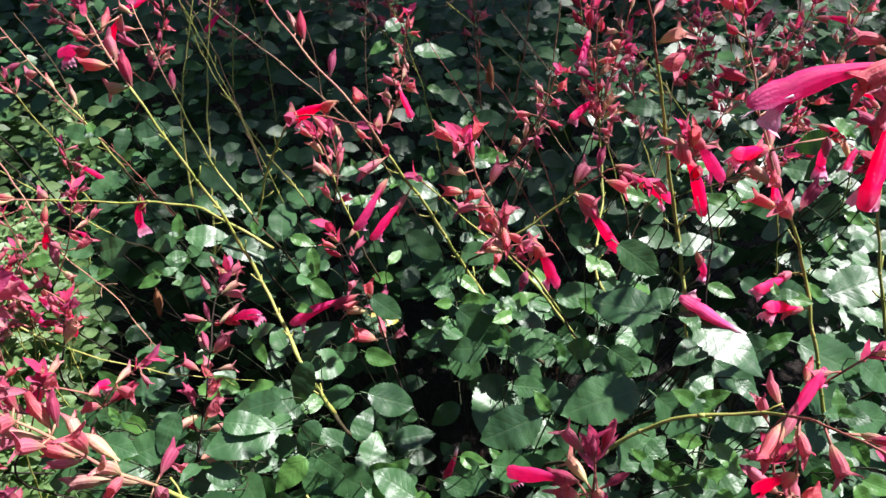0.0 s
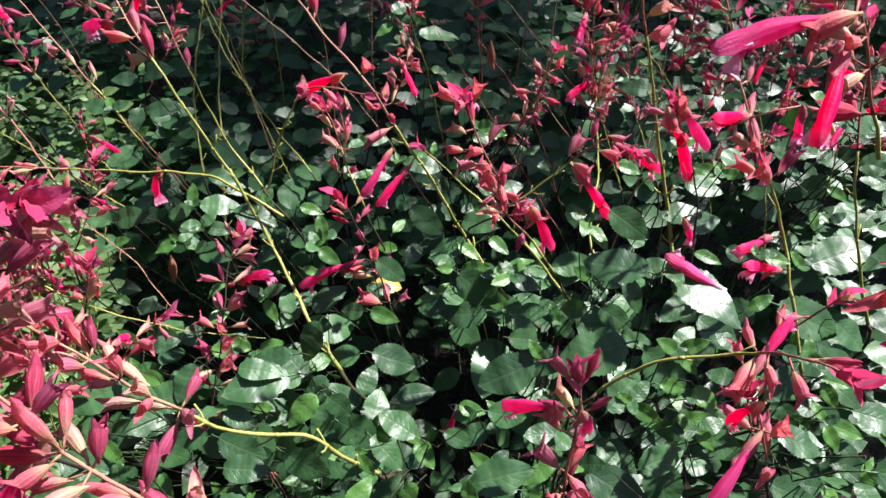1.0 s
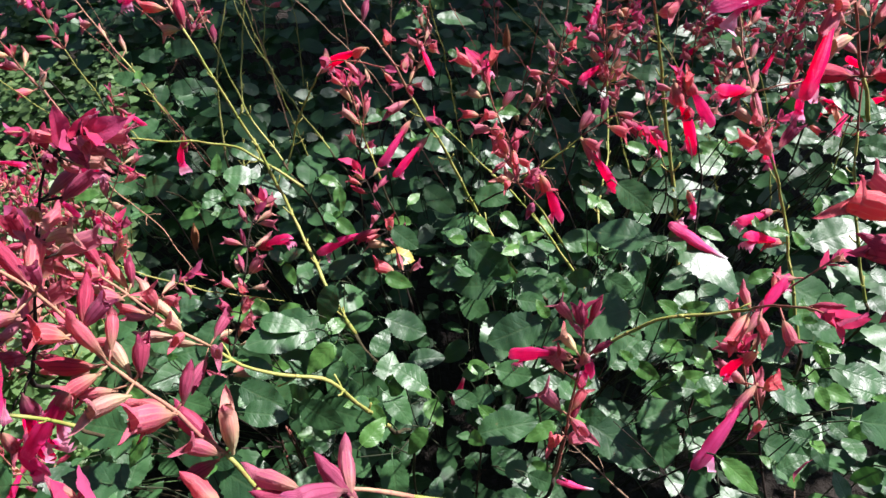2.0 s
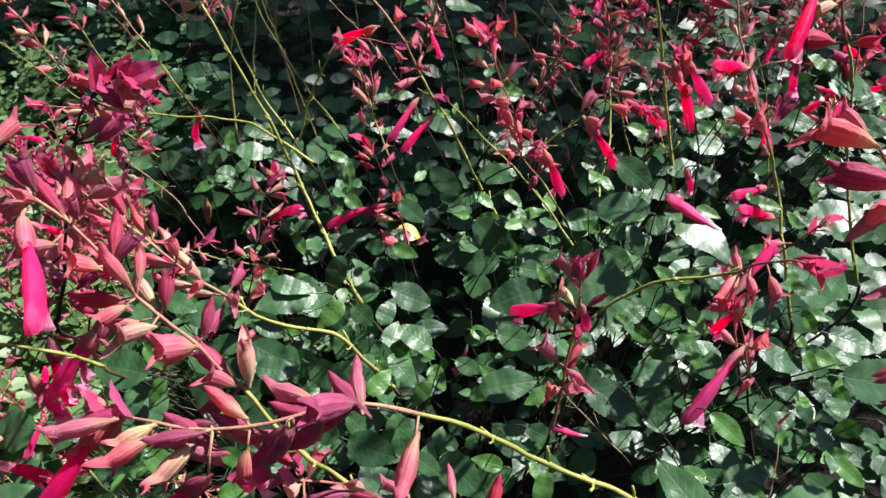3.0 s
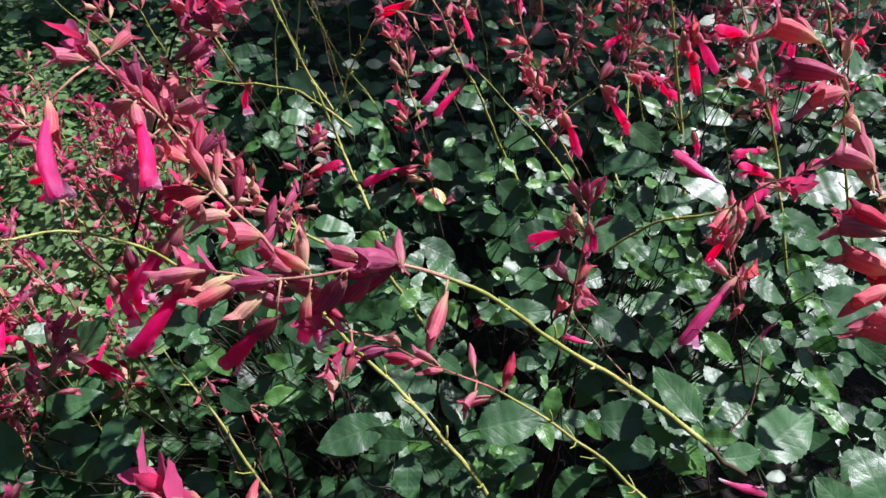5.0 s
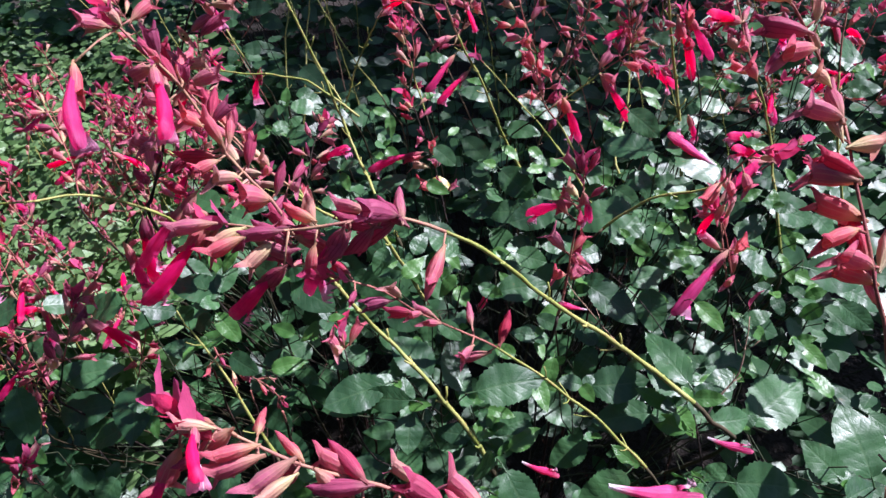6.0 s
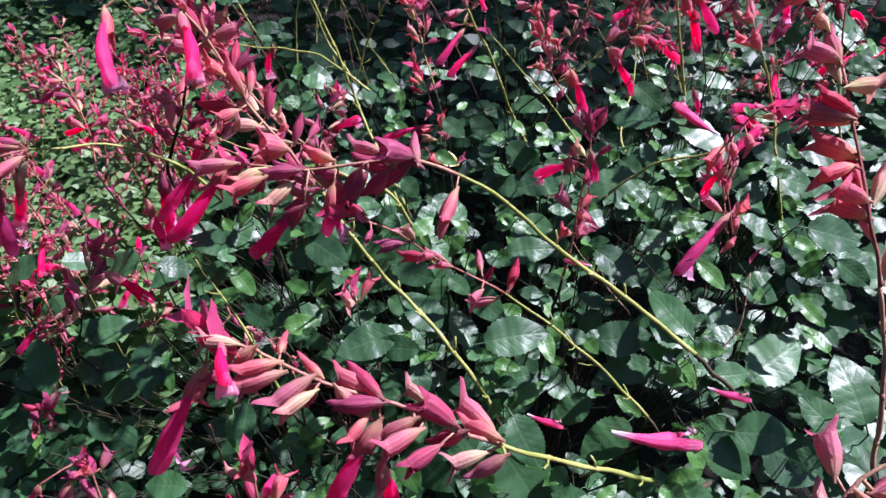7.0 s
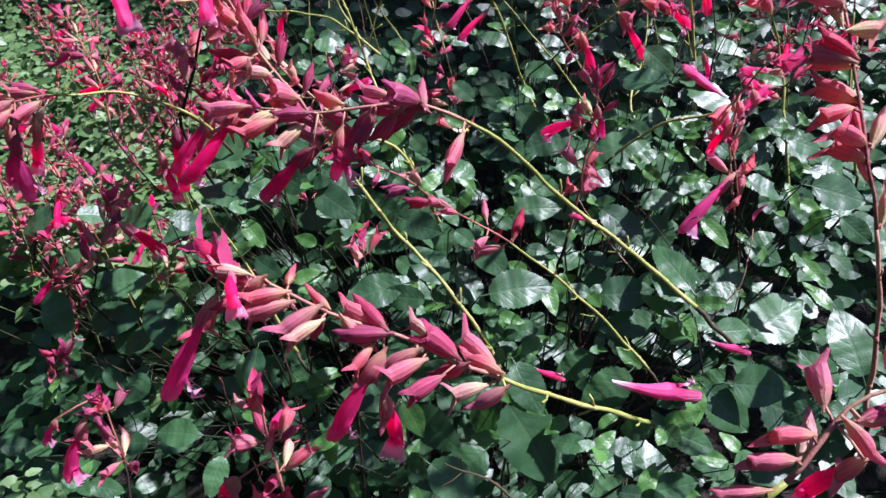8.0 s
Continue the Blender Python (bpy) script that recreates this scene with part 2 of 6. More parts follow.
def calyx_shape(rng, gape=0.3):
    """Ribbed two-lipped calyx, 1 long, pressed flat from the sides and widest near its mouth at x = 0.75; gape: how far the lips stand apart."""
    sides = 16
    b = rng.uniform(0.9, 1.12)
    verts, faces, uvs = tube_shape([(-0.12, 0.026, 0.026, -0.02), (0.0, 0.045, 0.042, 0), (0.08, 0.088 * b, 0.072 * b, 0), (0.22, 0.145 * b, 0.108 * b, 0.008),
                                    (0.40, 0.190 * b, 0.132 * b, 0.014), (0.54, 0.208 * b, 0.138 * b, 0.016), (0.66, 0.205 * b, 0.128 * b, 0.016), (0.74, 0.195 * b, 0.112 * b, 0.014)], sides)
    crease = [0.06, -0.05, 0.07, -0.08, 0.08, -0.08, 0.07, -0.05] * 2
    verts = [(x, y * (1 + 1.6 * crease[i % sides]) + 0.010 * rng.uniform(-1, 1), z * (1 + crease[i % sides]) + 0.010 * rng.uniform(-1, 1)) for i, (x, y, z) in enumerate(verts)]
    k = len(verts) - sides

    def lip(rim, rows):
        base = list(rim)
        for x, half, z, arch in rows:
            m, row = len(rim) - 1, []
            for j in range(len(rim)):
                g = -1 + 2 * j / m
                verts.append((x - 0.03 * abs(g) + 0.008 * rng.uniform(-1, 1), half * g, 0.016 + z + arch * (1 - abs(g) ** 1.5)))
                uvs.append((min(1.0, x), 0.5 + 0.5 * g))
                row.append(len(verts) - 1)
            for j in range(m):
                faces.append((base[j], row[j], row[j + 1], base[j + 1]))
            base = row
    up = gape * 0.32
    lip([k + q % sides for q in range(-4, 5)], ((0.83, 0.112, 0.05 + up * 0.3, 0.14), (0.91, 0.092, 0.06 + up * 0.7, 0.115), (0.99, 0.055, 0.075 + up * 1.1, 0.075), (1.06, 0.008, 0.085 + up * 1.3, 0.01)))
    lip([k + q for q in range(12, 3, -1)], ((0.82, 0.105, -0.06 - up * 0.3, -0.13), (0.89, 0.085, -0.07 - up * 0.7, -0.11), (0.96, 0.052, -0.08 - up * 1.1, -0.07), (1.02, 0.008, -0.085 - up * 1.3, -0.01)))
    sag, bow = rng.uniform(0.02, 0.16), rng.uniform(-0.08, 0.08)
    verts = [(x, y + bow * x * x, z - sag * x * x) for x, y, z in verts]
    return verts, faces, uvs


def corolla_shape(rng, flare=1.0):
    """Two-lipped tubular flower, 1 long: a slender curved tube that swells, a rounded hood and a ragged pale lower lip."""
    sides = 12
    c, turn = rng.uniform(0.02, 0.09), rng.uniform(-0.06, 0.06)
    rings = []
    for x, h, w in ((0, 0.021, 0.021), (0.1, 0.026, 0.025), (0.25, 0.038, 0.035), (0.40, 0.058, 0.050), (0.52, 0.074, 0.062), (0.62, 0.080, 0.066), (0.70, 0.078, 0.065)):
        rings.append((x, h, w, c * math.sin(x * 3.0)))
    verts, faces, uvs = tube_shape(rings, sides)
    verts = [(x, y * (0.9 + 0.12 * math.cos(3 * (i % sides)) + 0.07 * rng.uniform(-1, 1)), z + 0.006 * rng.uniform(-1, 1)) for i, (x, y, z) in enumerate(verts)]
    k = len(verts) - sides
    lift = c * math.sin(2.1)

    def lip(rim, rows, pale=False):
        base = list(rim)
        for r, (x, half, z, arch) in enumerate(rows):
            m, row = len(rim) - 1, []
            for j in range(len(rim)):
                g = -1 + 2 * j / m
                fray = 0.010 * rng.uniform(-1, 1) + 0.010 * math.cos(3 * math.pi * g) * (r - 1) if pale and r > 1 else 0.008 * rng.uniform(-1, 1)
                verts.append((x + fray, half * g, lift + z + arch * (1 - g * g) + fray))
                uvs.append((1.0 if pale and r > 0 else min(0.84, x), 0.5 + 0.5 * g))
                row.append(len(verts) - 1)
            for j in range(m):
                faces.append((base[j], row[j], row[j + 1], base[j + 1]))
            base = row
    lip([k + q % sides for q in range(-4, 5)], ((0.79, 0.062, -0.034, 0.118), (0.87, 0.060, -0.036, 0.120), (0.94, 0.050, -0.030, 0.100), (0.985, 0.032, -0.012, 0.06), (1.0, 0.008, 0.0, 0.012)))
    lip([k + q for q in range(9, 2, -1)], ((0.76, -0.064, -0.062, -0.02), (0.82, -0.082 * flare, -0.085 * flare, -0.02), (0.87, -0.10 * flare, -0.115 * flare, -0.01), (0.90, -0.105 * flare, -0.145 * flare, 0.01), (0.89, -0.085 * flare, -0.175 * flare, 0.015)), True)
    verts = [(x, y + turn * math.sin(x * 2.6), z) for x, y, z in verts]
    return verts, faces, uvs


def style_shape():
    return tube_shape([(0.7, 0.012, 0.012, 0.05), (0.9, 0.009, 0.009, 0.06), (1.02, 0.008, 0.008, 0.04), (1.07, 0.003, 0.003, 0.02)], 5)


def plump(verts, faces, uvs, by=1.2):
    return [(x, y * by, z * by) for x, y, z in verts], faces, uvs


shape_rng = random.Random(5)
LEAVES = [mesh_of("leaf", *leaf_shape(shape_rng, shape_rng.uniform(0.54, 0.68), rows=26), LEAF) for _ in range(10)]
YOUNG = [mesh_of("leaf", *leaf_shape(shape_rng, shape_rng.uniform(0.5, 0.62), fold=0.25), LEAF_YOUNG) for _ in range(5)]
SALLOW = mesh_of("leaf", *leaf_shape(shape_rng, 0.62), LEAF_YELLOW)
BRACTS = [mesh_of("bract", *leaf_shape(shape_rng, shape_rng.uniform(0.42, 0.56), rows=10, teeth=0.0, fold=0.35, droop=0.1, stalk=0.08), BRACT) for _ in range(5)]
CALYCES = [mesh_of("calyx", *calyx_shape(shape_rng, g), m) for g, m in ((0.25, MAUVE_CALYX), (0.5, CALYX), (0.8, CALYX), (0.3, MAUVE_CALYX), (0.6, CALYX), (0.9, CALYX), (0.5, BUFF_CALYX), (0.8, BUFF_CALYX))]
COROLLAS = [mesh_of("corolla", *plump(*corolla_shape(shape_rng, f)), COROLLA) for f in (0.9, 1.05, 1.15, 1.0, 0.8)]
FADED = petal_material("faded corolla", (0.92, 0.86, 0.88), (0.88, 0.035, 0.20), (0.92, 0.55, 0.66), 0.5, 0.35, ramp_to=0.3, ribbed=0.12, rib=(0.6, 0.02, 0.26))
SHED = mesh_of("corolla", *plump(*corolla_shape(shape_rng, 0.7)), FADED)
HUSK = mesh_of("calyx", *calyx_shape(shape_rng, 0.7), petal_material("withered calyx", (0.30, 0.14, 0.06), (0.34, 0.13, 0.05), (0.26, 0.07, 0.03), 0.7, 0.3, ribbed=0.5, rib=(0.12, 0.05, 0.03)))
STYLES = mesh_of("style", *style_shape(), STYLE)


# ---- builders ----
def aim(p, way, up, size, wide=1.0):
    """Matrix that lays a shape's x along way and its z towards up, at p."""
    x = Vector(way).normalized()
    y = Vector(up).cross(x)
    if y.length < 1e-4:
        y = Vector((0.3, 0.9, 0.1)).cross(x)
    y.normalize()
    z = x.cross(y)
    m = Matrix((x * size, y * size * wide, z * size)).transposed().to_4x4()
    m.translation = p
    return m


def under(name, mesh, parent, m, label=""):
    """One mesh object as a part of parent, at the place m in the world."""
    ob = new(name, mesh)
    ob.parent = parent
    up = parent.matrix_basis if parent.parent is None else parent.parent.matrix_basis @ parent.matrix_basis
    ob.matrix_basis = up.inverted() @ m
    if label:
        ob["label"] = label
    return ob


class Tubes:
    """Collects stalks as one skin."""

    def __init__(self):
        self.verts, self.faces = [], []

    def add(self, pts, radii, sides=6):
        pts = [Vector(p) for p in pts]
        start = len(self.verts)
        side = Vector((0.31, 0.8, 0.52))
        for i, p in enumerate(pts):
            t = (pts[min(i + 1, len(pts) - 1)] - pts[max(i - 1, 0)]).normalized()
            a = side.cross(t).normalized()
            b = t.cross(a)
            for q in range(sides):
                g = 2 * math.pi * q / sides
                self.verts.append(tuple(p + (a * math.cos(g) + b * math.sin(g)) * radii[i]))
        for i in range(len(pts) - 1):
            for q in range(sides):
                r = (q + 1) % sides
                self.faces.append((start + i * sides + q, start + i * sides + r, start + (i + 1) * sides + r, start + (i + 1) * sides + q))
        self.faces.append(tuple(range(start, start + sides))[::-1])
        self.faces.append(tuple(range(len(self.verts) - sides, len(self.verts))))

    def mesh(self, name, mat, shift):
        return mesh_of(name, [(x - shift[0], y - shift[1], z - shift[2]) for x, y, z in self.verts], self.faces, None, mat)


def glide(pts, step=0.006):
    """A smooth run of points through pts (Catmull-Rom)."""
    pts = [Vector(p) for p in pts]
    run = []
    for i in range(len(pts) - 1):
        p0, p1, p2, p3 = pts[max(i - 1, 0)], pts[i], pts[i + 1], pts[min(i + 2, len(pts) - 1)]
        n = max(2, int((p2 - p1).length / step))
        for k in range(n):
            t = k / n
            run.append(0.5 * (2 * p1 + (p2 - p0) * t + (2 * p0 - 5 * p1 + 4 * p2 - p3) * t * t + (3 * p1 - p0 - 3 * p2 + p3) * t ** 3))
    run.append(pts[-1])
    return run


def around(t, angle):
    a = Vector((0.2, -0.3, 0.93)).cross(t)
    if a.length < 0.05:
        a = Vector((1, 0, 0)).cross(t)
    a.normalize()
    return a * math.cos(angle) + t.cross(a) * math.sin(angle)


def flower_at(thing, base, tip, rng):
    """One open flower: its calyx with the corolla and style in it."""
    base, tip = Vector(base), Vector(tip)
    way = tip - base
    length = way.length
    up = Vector((rng.uniform(-0.3, 0.3), rng.uniform(-0.3, 0.3), 1))
    cal = under("flower", rng.choice(CALYCES[1:6]), thing, aim(base, way, up, length * 0.40))
    cor = new("corolla", rng.choice(COROLLAS))
    cor.parent = cal
    cor.matrix_basis = aim((0.25, 0, 0.01), (1, rng.uniform(-0.04, 0.04), -0.02), (0, 0, 1), 0.90 / 0.40)
    if rng.random() < 0.25:
        sty = new("style", STYLES)
        sty.parent = cal
        sty.matrix_basis = cor.matrix_basis.copy()
    return cal


def flower_stem(name, label, pts, bare, thick=0.0016, flowers=(), calyces=(), seed=1, group="flowering stems of the bed", axis=None, stem=None, tuft=5, size=0.016, dense=4, nodes=True, grow=True):
    """A flowering stem through pts, leafless up to the share bare of its length, then a raceme.
    flowers: (base, tip) of the open ones."""
    rng = random.Random(seed)
    run = glide(pts)
    n = len(run)
    run = [p + noise.noise_vector(p * 55) * 0.0013 for p in run]
    gone = [0.0]
    for a, b in zip(run, run[1:]):
        gone.append(gone[-1] + (b - a).length)
    total = gone[-1]
    root = run[0].copy()
    thing = tagged(new(name), label, "flower", group)
    thing.matrix_basis = Matrix.Translation(root)
    cut = next((i for i, g in enumerate(gone) if g >= bare * total), n - 1)
    cut = max(2, min(cut, n - 1))
    radii = [thick * (0.58 if stem else 0.66) * (1.15 - 0.7 * g / total) * (1 + 0.1 * math.sin(i * 1.7)) for i, g in enumerate(gone)]
    low, high = Tubes(), Tubes()
    if grow:
        foot = Vector((root.x + rng.uniform(-0.03, 0.03) + 0.25 * (root.x - run[min(4, n - 1)].x), root.y + rng.uniform(0.36, 0.46), 0.0))
        on = (run[min(3, n - 1)] - root).normalized()
        back = glide([foot, foot.lerp(root, 0.6), root - on * 0.04 + Vector((0, 0.04, -0.05)), root - on * 0.012 + Vector((0, 0, -0.003)), root], 0.02)
        base_tube = Tubes()
        base_tube.add(back, [thick * 0.72] * len(back))
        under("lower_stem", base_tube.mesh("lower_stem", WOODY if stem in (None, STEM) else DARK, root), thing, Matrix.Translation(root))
    low.add(run[:cut + 1], radii[:cut + 1])
    if cut < n - 2:
        high.add(run[cut:], [max(0.0005, r * 0.95) for r in radii[cut:]])
    # nodes with the stubs of shed leaves and old pedicels
    if nodes:
        i, turn = 3, rng.random()
        while i < cut - 1:
            t = (run[i + 1] - run[i - 1]).normalized()
            low.add([run[i] - t * 0.0016, run[i], run[i] + t * 0.0016], [radii[i], radii[i] * 1.22, radii[i]])
            for s in (0, math.pi):
                if rng.random() < 0.8:
                    d = around(t, turn + s)
                    far = rng.uniform(0.003, 0.008)
                    low.add([run[i], run[i] + d * far * 0.6 + t * far * 0.5, run[i] + d * far + t * far * 1.1], [radii[i] * 0.6, radii[i] * 0.45, radii[i] * 0.5], 5)
            turn += math.pi / 2
            i += rng.randint(3, 5)
    # whorls of calyces
    at, turn = bare * total, rng.uniform(0, 6)
    while at < total - 0.004 and dense:
        i = next(k for k, g in enumerate(gone) if g >= at)
        i = max(1, min(i, n - 2))
        t = (run[i + 1] - run[i - 1]).normalized()
        share = (at - bare * total) / max(1e-6, total - bare * total)
        for q in range(dense):
            if rng.random() < 0.12:
                continue
            d = around(t, turn + q * 2 * math.pi / dense + rng.uniform(-0.35, 0.35))
            d.z *= 0.35 if d.z > 0 else 1.0
            lean = rng.uniform(0.4, 1.5)
            d += Vector((rng.gauss(0, 0.3), rng.gauss(0, 0.3), rng.gauss(0, 0.25)))
            way = (d * rng.uniform(0.55, 1.05) + t * lean + Vector((0, 0, -0.15 - rng.uniform(0.0, 0.6) * (1 - abs(t.z))))).normalized()
            s = size * rng.uniform(0.78, 1.22) * (1.08 - 0.42 * share)
            stand = run[i] + d * rng.uniform(0.0035, 0.006) + t * 0.002
            high.add([run[i], stand + way * 0.001], [0.0005, 0.0005], 4)
            kind = rng.choice(CALYCES[6:]) if rng.random() < 0.2 else rng.choice(CALYCES[:6])
            under("calyx", kind, thing, aim(stand, way, (rng.uniform(-0.6, 0.6), rng.uniform(-0.6, 0.6), 1), s))
        turn += 0.8
        at += rng.uniform(0.75, 1.15) * size * (1 if size > 0.017 else 1.15) * (1.1 - 0.3 * share)
    # the tuft of bracts and buds at the end
    t = (run[-1] - run[-3]).normalized()
    for q in range(tuft):
        d = around(t, q * 2.4 + turn)
        way = d * rng.uniform(0.25, 0.9) + t
        under("bract", rng.choice(BRACTS), thing, aim(run[-1] - t * 0.0028 * q, way, t - d * 0.2, size * rng.uniform(0.62, 1.0)))
    for base, tip in calyces:
        base, tip = Vector(base), Vector(tip)
        k = min(range(n), key=lambda j: (run[j] - base).length)
        gap = (base - run[k]).length
        if gap > 0.005:
            near_base = run[k] + (base - run[k]) * (0.005 / gap)
            base, tip = near_base, tip + (near_base - base)
        (low if k <= cut or cut >= n - 2 else high).add([run[k], base], [0.0007, 0.0006], 4)
        under("calyx", rng.choice(CALYCES[6:]) if rng.random() < 0.12 else rng.choice(CALYCES[:6]), thing, aim(base, tip - base, (rng.uniform(-0.3, 0.3), -0.3, 1), min(0.0195, (tip - base).length)))
    for base, tip in flowers:
        base = Vector(base)
        k = min(range(n), key=lambda j: (run[j] - base).length)
        gap = (base - run[k]).length
        tip = Vector(tip)
        if gap > 0.032:
            near_base = run[k] + (base - run[k]) * (0.005 / gap)
            full = (tip - near_base).length
            base = near_base if full < 0.048 else tip + (near_base - tip) * (max(0.048, (tip - base).length) / full)
        if (run[k] - base).length < 0.04:
            (low if k <= cut or cut >= n - 2 else high).add([run[k], run[k].lerp(base, 0.5) + Vector((0, 0, 0.001)), base], [0.0007, 0.0005, 0.0006], 4)
        flower_at(thing, base, tip, rng)
    under("stem", low.mesh("stem", stem or STEM, root), thing, Matrix.Translation(root))
    if high.verts:
        under("flower_stalk", high.mesh("flower_stalk", axis or AXIS, root), thing, Matrix.Translation(root))
    return thing


def shoot(leaves, seed=1, young=True, mesh=None, label="", tip=None):
    """A leafy shoot of the bed. leaves: base and tip of each blade."""
    rng = random.Random(seed)
    ends = [(Vector(v[:3]), Vector(v[3:6]), v[6] if len(v) > 6 else 1.0) for v in leaves]
    mid = sum((b for b, _, _ in ends), Vector()) / len(ends)
    low = min(b.z for b, _, _ in ends)
    top = Vector((mid.x, mid.y + 0.006, low - 0.006))
    foot = Vector((mid.x + rng.uniform(-0.03, 0.03), mid.y + rng.uniform(0.4, 0.5), 0.0))
    thing = tagged(new("leafy_shoot"), label or "dark green toothed sage leaves on an upright shoot", "plant", "leafy shoots of the bed")
    thing.matrix_basis = Matrix.Translation(foot)
    t = Tubes()
    run = glide([foot, foot.lerp(top, 0.5) + Vector((rng.uniform(-0.02, 0.02), 0.05, 0)), top + Vector((0, 0.035, -0.04)), top], 0.04)
    if tip:
        tip = Vector(tip)
        run = glide([foot, foot.lerp(tip, 0.5) + Vector((0, 0.06, 0)), top, tip], 0.04)
    joint = min(range(len(run)), key=lambda i: abs(run[i].z - low + 0.07))
    t.add(run, [0.0008 - 0.0004 * i / len(run) for i in range(len(run))], 5)
    for b, e, w in ends:
        way = (e - b)
        hold = b - way.normalized() * way.length * 0.14
        sink = rng.uniform(0.005, 0.03)
        drop = top + Vector((0, sink, -sink))
        if not tip:
            side = way.normalized()
            t.add([run[joint], (hold + drop) * 0.5 + Vector((0, 0.03, -0.055)), hold - side * 0.004 + Vector((0, 0.008, -0.012)), hold], [0.0006, 0.0005, 0.0004, 0.0004], 4)
        lean = Vector((rng.uniform(-0.3, 0.3), -0.6 + rng.uniform(-0.35, 0.35), 0.8))
        fresh = young and way.length < 0.024 and rng.random() < 0.7
        under("leaf", mesh or rng.choice(YOUNG if fresh else LEAVES), thing, aim(b, way, lean, way.length, w))
        if tip or mesh:
            continue
        if way.length > 0.02 and rng.random() < 0.35:
            # the other leaf of the pair, from the same node
            turned = Vector((-way.x, -way.y * 0.7, way.z)) + Vector((rng.gauss(0, 0.3), rng.gauss(0, 0.3), rng.gauss(-0.2, 0.2))) * way.length
            other = way.length * rng.uniform(0.65, 0.95)
            under("leaf", rng.choice(LEAVES), thing, aim(hold + turned.normalized() * 0.2 * other + Vector((0, 0.004, -0.006)), turned, lean, other))
        if rng.random() < 0.42:
            # a tuft of young leaves at the node
            spin = rng.uniform(0, 6.3)
            for q in range(rng.choice((2, 3, 4))):
                g = spin + q * 1.9
                out = Vector((math.cos(g), math.sin(g) - 0.25, rng.uniform(0.2, 0.9)))
                under("leaf", rng.choice(YOUNG if q % 2 else LEAVES), thing, aim(hold + Vector((0, -0.001, 0.002)), out, lean, rng.uniform(0.008, 0.018)))
    under("stem", t.mesh("stem", SHOOT, foot), thing, Matrix.Translation(foot))
    return thing


def canopy(x, y):
    """Height of the foliage over the soil."""
    h = 0.765 + 0.12 * x + 0.03 * math.sin(9 * x + 2) * math.sin(8 * y)
    h += 0.10 * max(0.0, min(1.0, (y - 0.5) / 0.25)) - 0.05 * max(0.0, 1 - abs(x - 0.02) / 0.1) * max(0.0, 1 - abs(y - 0.42) / 0.12)
    return h


# ---- ground ----
soil = bpy.data.meshes.new("ground")
soil.from_pydata([(-60, -60, 0), (60, -60, 0), (60, 60, 0), (-60, 60, 0)], [], [(0, 1, 2, 3)])
soil.materials.append(soil_material())
tagged(new("ground", soil), "dark bare garden soil under the plants", "ground", kind="structure")



# ---- flowering stems ----
flower_stem('withered_spike', 'withered maroon sage spike hanging among the leaves',
            [(-0.167, 0.192, 0.766), (-0.158, 0.185, 0.756), (-0.140, 0.182, 0.750), (-0.122, 0.178, 0.743), (-0.113, 0.174, 0.736)],
            0.10, 0.0012, dense=4, size=0.0085, axis=AXIS, stem=AXIS, tuft=2, grow=False, seed=61)
flower_stem('flowering_stem', 'bare yellow-green sage stem with a magenta-flowered tip',
            [(-0.056, 0.334, 0.776), (-0.080, 0.356, 0.806), (-0.108, 0.401, 0.824), (-0.134, 0.419, 0.878), (-0.165, 0.419, 0.953), (-0.186, 0.433, 0.988), (-0.204, 0.448, 1.016)],
            0.80, 0.0021,
            flowers=[((-0.1987, 0.4346, 0.9907), (-0.2322, 0.4567, 0.9750)), ((-0.1791, 0.4476, 1.0068), (-0.2001, 0.4680, 0.9768))], dense=2, axis=BUFF, seed=1)
flower_stem('flowering_stem', 'arching sage stem with dusky pink calyces and magenta flowers',
            [(-0.110, 0.438, 0.836), (-0.149, 0.447, 0.858), (-0.174, 0.456, 0.863), (-0.217, 0.460, 0.862), (-0.260, 0.460, 0.863), (-0.301, 0.456, 0.867), (-0.343, 0.456, 0.869)],
            0.72, 0.0016,
            flowers=[((-0.2103, 0.4627, 0.8658), (-0.2220, 0.4730, 0.8257))], dense=2, axis=BUFF, grow=False, seed=2)
flower_stem('flowering_stem', 'slender sage stem with a few pink calyces',
            [(-0.253, 0.532, 0.849), (-0.273, 0.540, 0.876), (-0.299, 0.551, 0.909), (-0.321, 0.561, 0.938), (-0.345, 0.570, 0.968)],
            0.35, 0.0013, dense=1, axis=BUFF, tuft=2, seed=3)
flower_stem('flowering_stem', 'bare yellow-green sage stem with a magenta-flowered tip',
            [(-0.217, 0.575, 0.707), (-0.225, 0.636, 0.771), (-0.233, 0.699, 0.836), (-0.227, 0.744, 0.909), (-0.225, 0.765, 0.937)],
            0.95, 0.0019, dense=0, tuft=0, seed=4)
flower_stem('flowering_stem', 'slender bare sage stem with old leaf scars',
            [(-0.244, 0.625, 0.757), (-0.255, 0.671, 0.817), (-0.253, 0.704, 0.859), (-0.242, 0.733, 0.913), (-0.239, 0.754, 0.940)],
            0.95, 0.0016, dense=0, tuft=0, seed=5)
flower_stem('flowering_stem', 'slender bare sage stem with old leaf scars',
            [(-0.145, 0.510, 0.816), (-0.174, 0.531, 0.844), (-0.197, 0.549, 0.885), (-0.215, 0.565, 0.923), (-0.239, 0.596, 0.964)],
            0.60, 0.0013, dense=1, tuft=2, axis=BUFF, seed=6)
